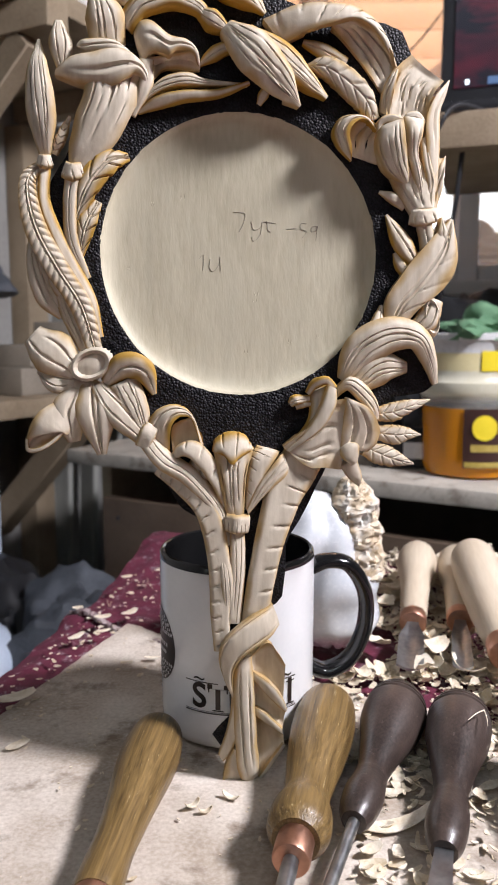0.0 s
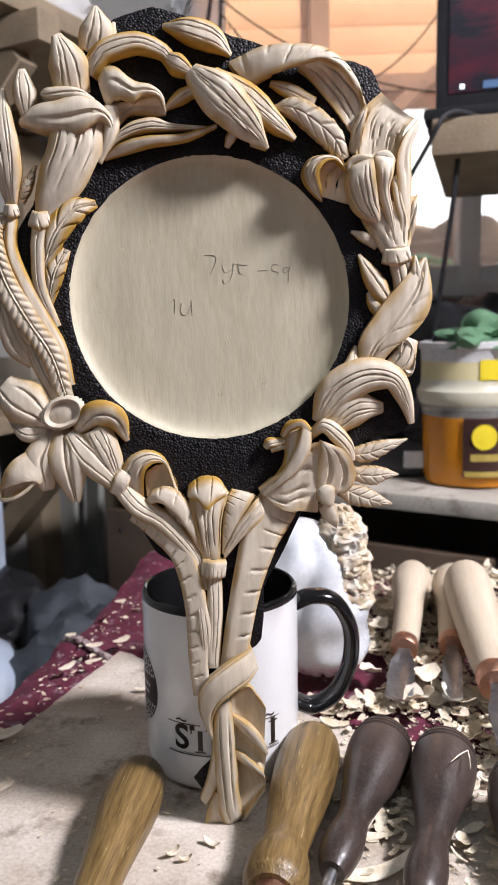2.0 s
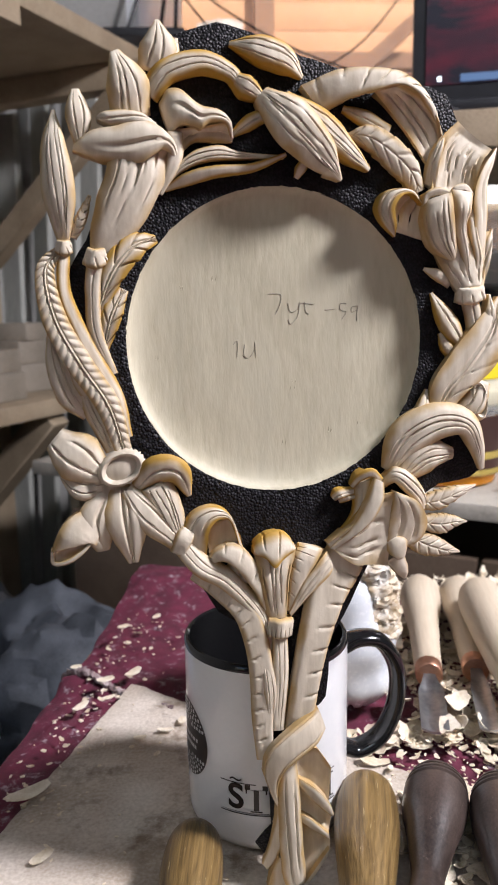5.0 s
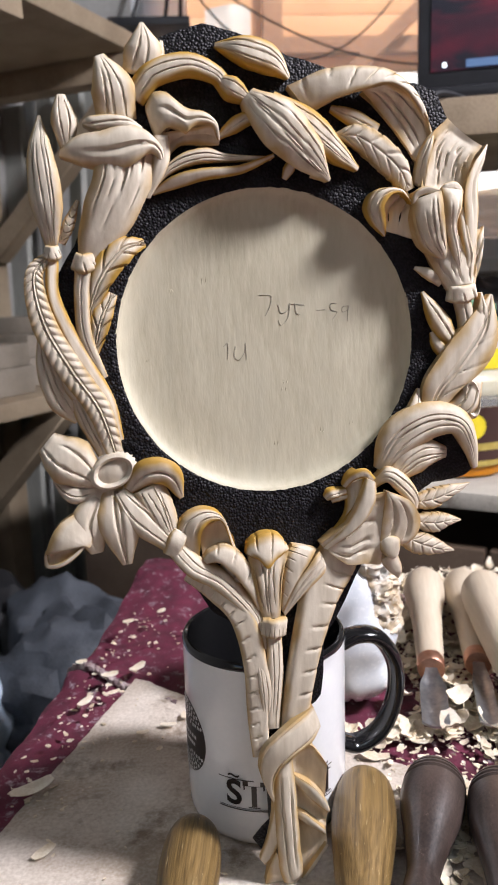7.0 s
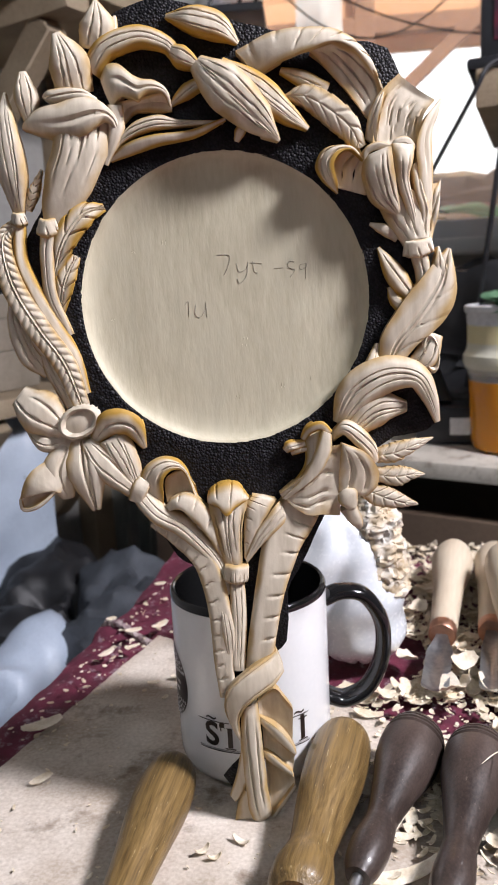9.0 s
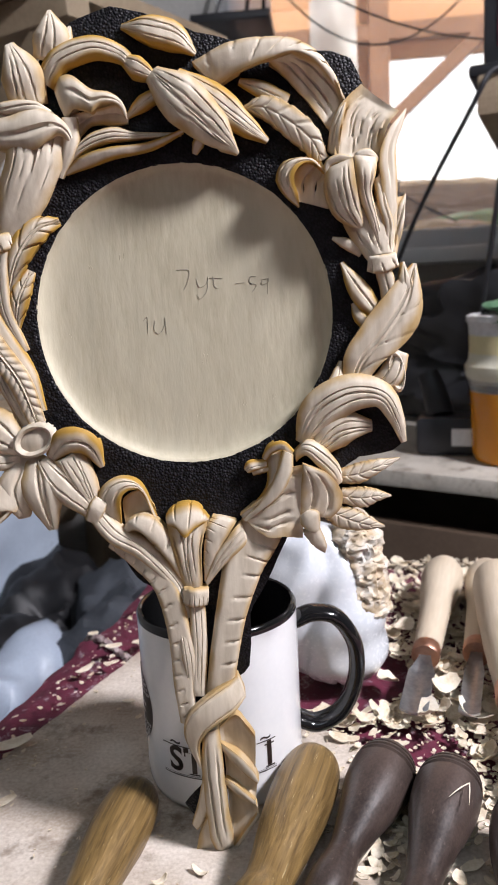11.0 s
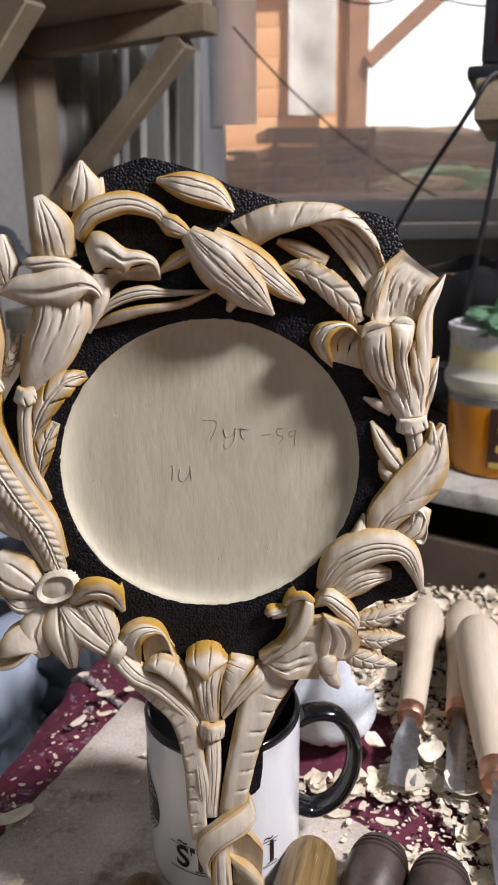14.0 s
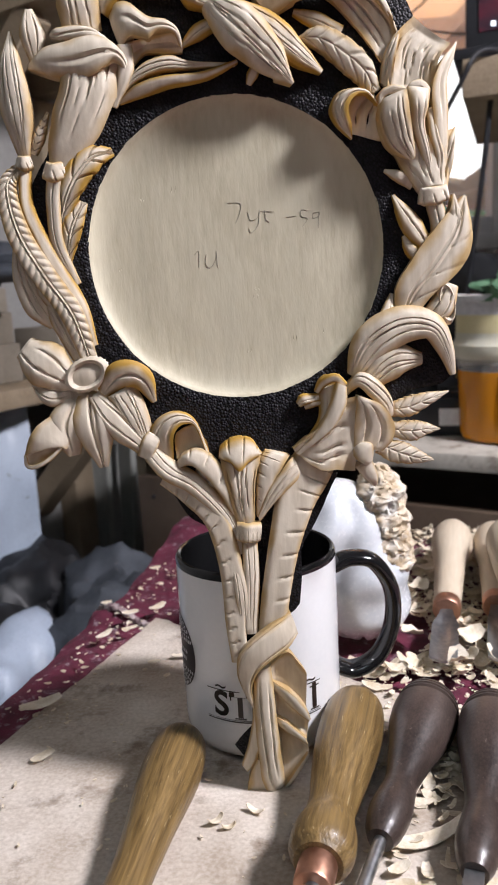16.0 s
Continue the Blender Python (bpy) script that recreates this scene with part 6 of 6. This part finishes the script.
# ---- sea shell behind the mug ----
def sea_shell():
    ob = thing("sea_shell", pose(0.045, 0.497, 0.003), "large white sea shell with a knobbly tan crown", "sea shell")
    bm = bmesh.new()
    nu, nv = 96, 72
    g = []
    for i in range(nv + 1):
        q = math.pi * i / nv
        row = []
        for j in range(nu):
            a = 2 * math.pi * j / nu
            fold = 0.16 * math.exp(-((a - 4.1 - 0.9 * math.cos(q)) / 0.22) ** 2) - 0.20 * math.exp(-((a - 4.55 - 0.9 * math.cos(q)) / 0.20) ** 2)
            whorl = 0.05 * math.sin(9 * q + a) * math.sin(q)
            r = (1 + fold * math.sin(q) + whorl + 0.05 * noise.noise(Vector((math.cos(a) * 2, math.sin(a) * 2, q * 2))))
            teeth = 0.10 * max(0, math.sin(a * 14)) * max(0, (q - 2.3))
            row.append(bm.verts.new((0.039 * r * max(math.sin(q), 0.0) ** 0.58 * math.cos(a) - 0.012 * math.cos(q), 0.032 * r * max(math.sin(q), 0.0) ** 0.58 * math.sin(a), 0.052 + 0.052 * math.cos(q) * (1 - teeth))))
        g.append(row)
    for i in range(nv):
        for j in range(nu):
            bm.faces.new((g[i][j], g[i][(j + 1) % nu], g[i + 1][(j + 1) % nu], g[i + 1][j]))
    bmesh.ops.remove_doubles(bm, verts=bm.verts, dist=1e-6)
    part("whorl", bm, SHELL, ob)
    # crown: an upright column of ruffled knobs
    bm = bmesh.new()
    nu, nv = 110, 72
    g = []
    for i in range(nu + 1):
        t = i / nu
        c = Vector((0.026 - 0.004 * t, -0.004, 0.040 + 0.074 * t))
        row = []
        for j in range(nv):
            a = 2 * math.pi * j / nv
            r = 0.0175 * (1 - 0.25 * t) * min(1.0, 4 * (1 - t) + 0.25, 5 * t + 0.3)
            d = Vector((math.cos(a), math.sin(a), 0))
            p = c + d * r
            tier = abs(math.sin(t * 15 + 0.35 * math.sin(3 * a)))
            knob = 1 - 2 * abs(noise.noise(Vector((a * 3.2, t * 14, 3))))
            fine = 1 - 2 * abs(noise.noise(p * 420))
            row.append(bm.verts.new(p + d * (0.0026 * tier * knob + 0.0012 * fine) + noise.noise_vector(p * 200) * 0.0016))
        g.append(row)
    for i in range(nu):
        for j in range(nv):
            bm.faces.new((g[i][j], g[i][(j + 1) % nv], g[i + 1][(j + 1) % nv], g[i + 1][j]))
    bm.faces.new(g[0][::-1]), bm.faces.new(g[-1])
    part("crown", bm, SHELL_TAN, ob, "knobbly tan and cream crown")
    return ob


sea_shell()


# ---- shavings ----
rng = random.Random(5)


def chip_into(bm, m, length, width, curl, thick=0.0004, n=8, jag=0.25):
    """One curled shaving added to bm."""
    rows = []
    R = length / max(curl, 0.05)
    for i in range(n + 1):
        t = i / n
        a = curl * (t - 0.5)
        w = width * (1 - 0.55 * abs(2 * t - 1) ** 2.5) * (1 + jag * (rng.random() - 0.5))
        x, z = R * math.sin(a), R * (1 - math.cos(a))
        nx, nz = -math.sin(a) * thick, math.cos(a) * thick
        rows.append([bm.verts.new(m @ Vector(p)) for p in ((x, -w / 2, z), (x, 0, z - 0.06 * width), (x, w / 2, z), (x + nx, w / 2, z + nz), (x + nx, 0, z + nz - 0.06 * width), (x + nx, -w / 2, z + nz))])
    for a, b in zip(rows, rows[1:]):
        for k in range(6):
            bm.faces.new((a[k], a[(k + 1) % 6], b[(k + 1) % 6], b[k]))
    bm.faces.new(rows[0][::-1]), bm.faces.new(rows[-1])


def pile():
    bm = bmesh.new()
    for i in range(3400):
        # main drift right of the mug, thinning out towards the edges
        u, v = rng.gauss(0, 1), rng.random()
        x, y = 0.125 + 0.050 * u + 0.13 * (v - 0.5), 0.350 + 0.36 * v ** 1.15
        if math.hypot(x + 0.0063, y - 0.3985) < 0.046 or x < 0.035 or math.hypot(x - 0.055, y - 0.50) < 0.045 or (x < 0.118 and 0.385 < y < 0.442 and rng.random() < 0.88):
            continue
        big = rng.random() < 0.17
        ln = rng.uniform(0.009, 0.020) if big else rng.uniform(0.002, 0.008)
        wd = ln * rng.uniform(0.25, 0.75)
        z = rng.uniform(0.001, 0.007 if big else 0.004)
        m = pose(x, y, z, rng.uniform(-25, 25), rng.uniform(-25, 25), rng.uniform(0, 360))
        chip_into(bm, m, ln, wd, rng.uniform(0.3, 2.6 if big else 1.4), n=6 if big else 3, jag=0.55)
    for i in range(2600):
        # crumbs and dust under the drift
        x, y = rng.gauss(0.135, 0.055), rng.uniform(0.37, 0.72)
        if x < 0.045 or math.hypot(x - 0.055, y - 0.50) < 0.045:
            continue
        ln = rng.uniform(0.0010, 0.0035)
        chip_into(bm, pose(x, y, rng.uniform(0.0006, 0.0025), rng.uniform(-20, 20), rng.uniform(-20, 20), rng.uniform(0, 360)), ln, ln * rng.uniform(0.3, 0.9), 0.4, n=2, jag=0.7)
    for i in range(170):
        # strewn along the left strip of cloth
        d = rng.random()
        x, y = 0.016 + abs(rng.gauss(0, 0.026)), -0.10 + 0.26 * d
        p = TABLE @ Vector((x, y, 0))
        ln = rng.uniform(0.0015, 0.006) * rng.random() ** 0.5
        chip_into(bm, pose(p.x, p.y, max(0.0, cloth_height(x, y)) + rng.uniform(0.001, 0.003), rng.uniform(-15, 15), rng.uniform(-15, 15), rng.uniform(0, 360)), ln, ln * rng.uniform(0.3, 0.9), 0.4, n=3, jag=0.9)
    for i in range(620):
        # between the dark handles
        x, y = rng.uniform(0.045, 0.205), rng.uniform(0.235, 0.40)
        if x - 0.045 < (y - 0.30) * 0.2:
            continue
        ln = rng.uniform(0.002, 0.013)
        chip_into(bm, pose(x, y, rng.uniform(0.0028, 0.006), rng.uniform(-14, 14), rng.uniform(-14, 14), rng.uniform(0, 360)), ln, ln * rng.uniform(0.15, 0.6), rng.uniform(0.2, 1.2), n=4)
    for i in range(90):
        # crumbs on the board
        x, y = rng.uniform(-0.13, 0.12), rng.uniform(0.26, 0.38)
        ln = rng.uniform(0.001, 0.004)
        chip_into(bm, pose(x, y, 0.0028, rng.uniform(-8, 8), rng.uniform(-8, 8), rng.uniform(0, 360)), ln, ln * 0.4, 0.5, n=3)
    return bm


tagged(part("wood_shavings", pile(), SHAVING), "loose heap of pale wood shavings on the bench", "shavings", kind="stuff")


def loose(x, y, z, ln, wd, curl, rz, ry=0.0, rx=0.0):
    bm = bmesh.new()
    chip_into(bm, Matrix.Identity(4), ln, wd, curl, n=10, jag=0.15)
    tagged(part("shaving", bm, SHAVING, m=pose(x, y, z, rx, ry, rz)), "single pale wood chip lying on the bench", "shaving", "loose chips")


for spec in ((-0.117, 0.366, 0.0032, 0.013, 0.006, 0.3, 50), (-0.008, 0.321, 0.0030, 0.011, 0.003, 2.0, 150), (-0.025, 0.315, 0.0030, 0.010, 0.003, 2.4, 40), (-0.019, 0.311, 0.0030, 0.008, 0.0025, 2.2, 200),
             (-0.104, 0.527, 0.010, 0.012, 0.007, 0.4, 20), (-0.117, 0.500, 0.006, 0.014, 0.006, 0.5, 60), (-0.100, 0.508, 0.007, 0.010, 0.004, 0.3, 30), (-0.086, 0.535, 0.010, 0.015, 0.007, 0.7, 55),
             (-0.077, 0.463, 0.004, 0.008, 0.004, 0.4, 10), (-0.062, 0.470, 0.004, 0.010, 0.004, 0.5, 0), (-0.052, 0.480, 0.004, 0.008, 0.005, 0.4, 80), (-0.066, 0.445, 0.004, 0.005, 0.003, 0.3, 60),
             (-0.132, 0.412, 0.006, 0.024, 0.010, 0.6, 35), (-0.128, 0.556, 0.006, 0.008, 0.006, 0.3, 20), (-0.098, 0.600, 0.016, 0.009, 0.006, 0.3, 30), (-0.073, 0.612, 0.018, 0.009, 0.005, 0.3, 60),
             (0.060, 0.300, 0.0035, 0.050, 0.008, 1.6, 15), (0.068, 0.345, 0.004, 0.040, 0.004, 0.4, 70), (0.118, 0.470, 0.012, 0.022, 0.011, 1.9, 30, 0, 30), (0.105, 0.440, 0.012, 0.026, 0.012, 1.4, 80, 10, -20),
             (0.130, 0.440, 0.010, 0.026, 0.010, 2.0, 140, -10, 20), (0.085, 0.480, 0.010, 0.024, 0.012, 1.2, 100, 15, 10), (0.150, 0.410, 0.010, 0.025, 0.012, 1.6, 10, 0, 15), (0.102, 0.560, 0.008, 0.022, 0.014, 1.5, 60), (0.115, 0.600, 0.008, 0.020, 0.012, 1.2, 20)):
    loose(*spec)
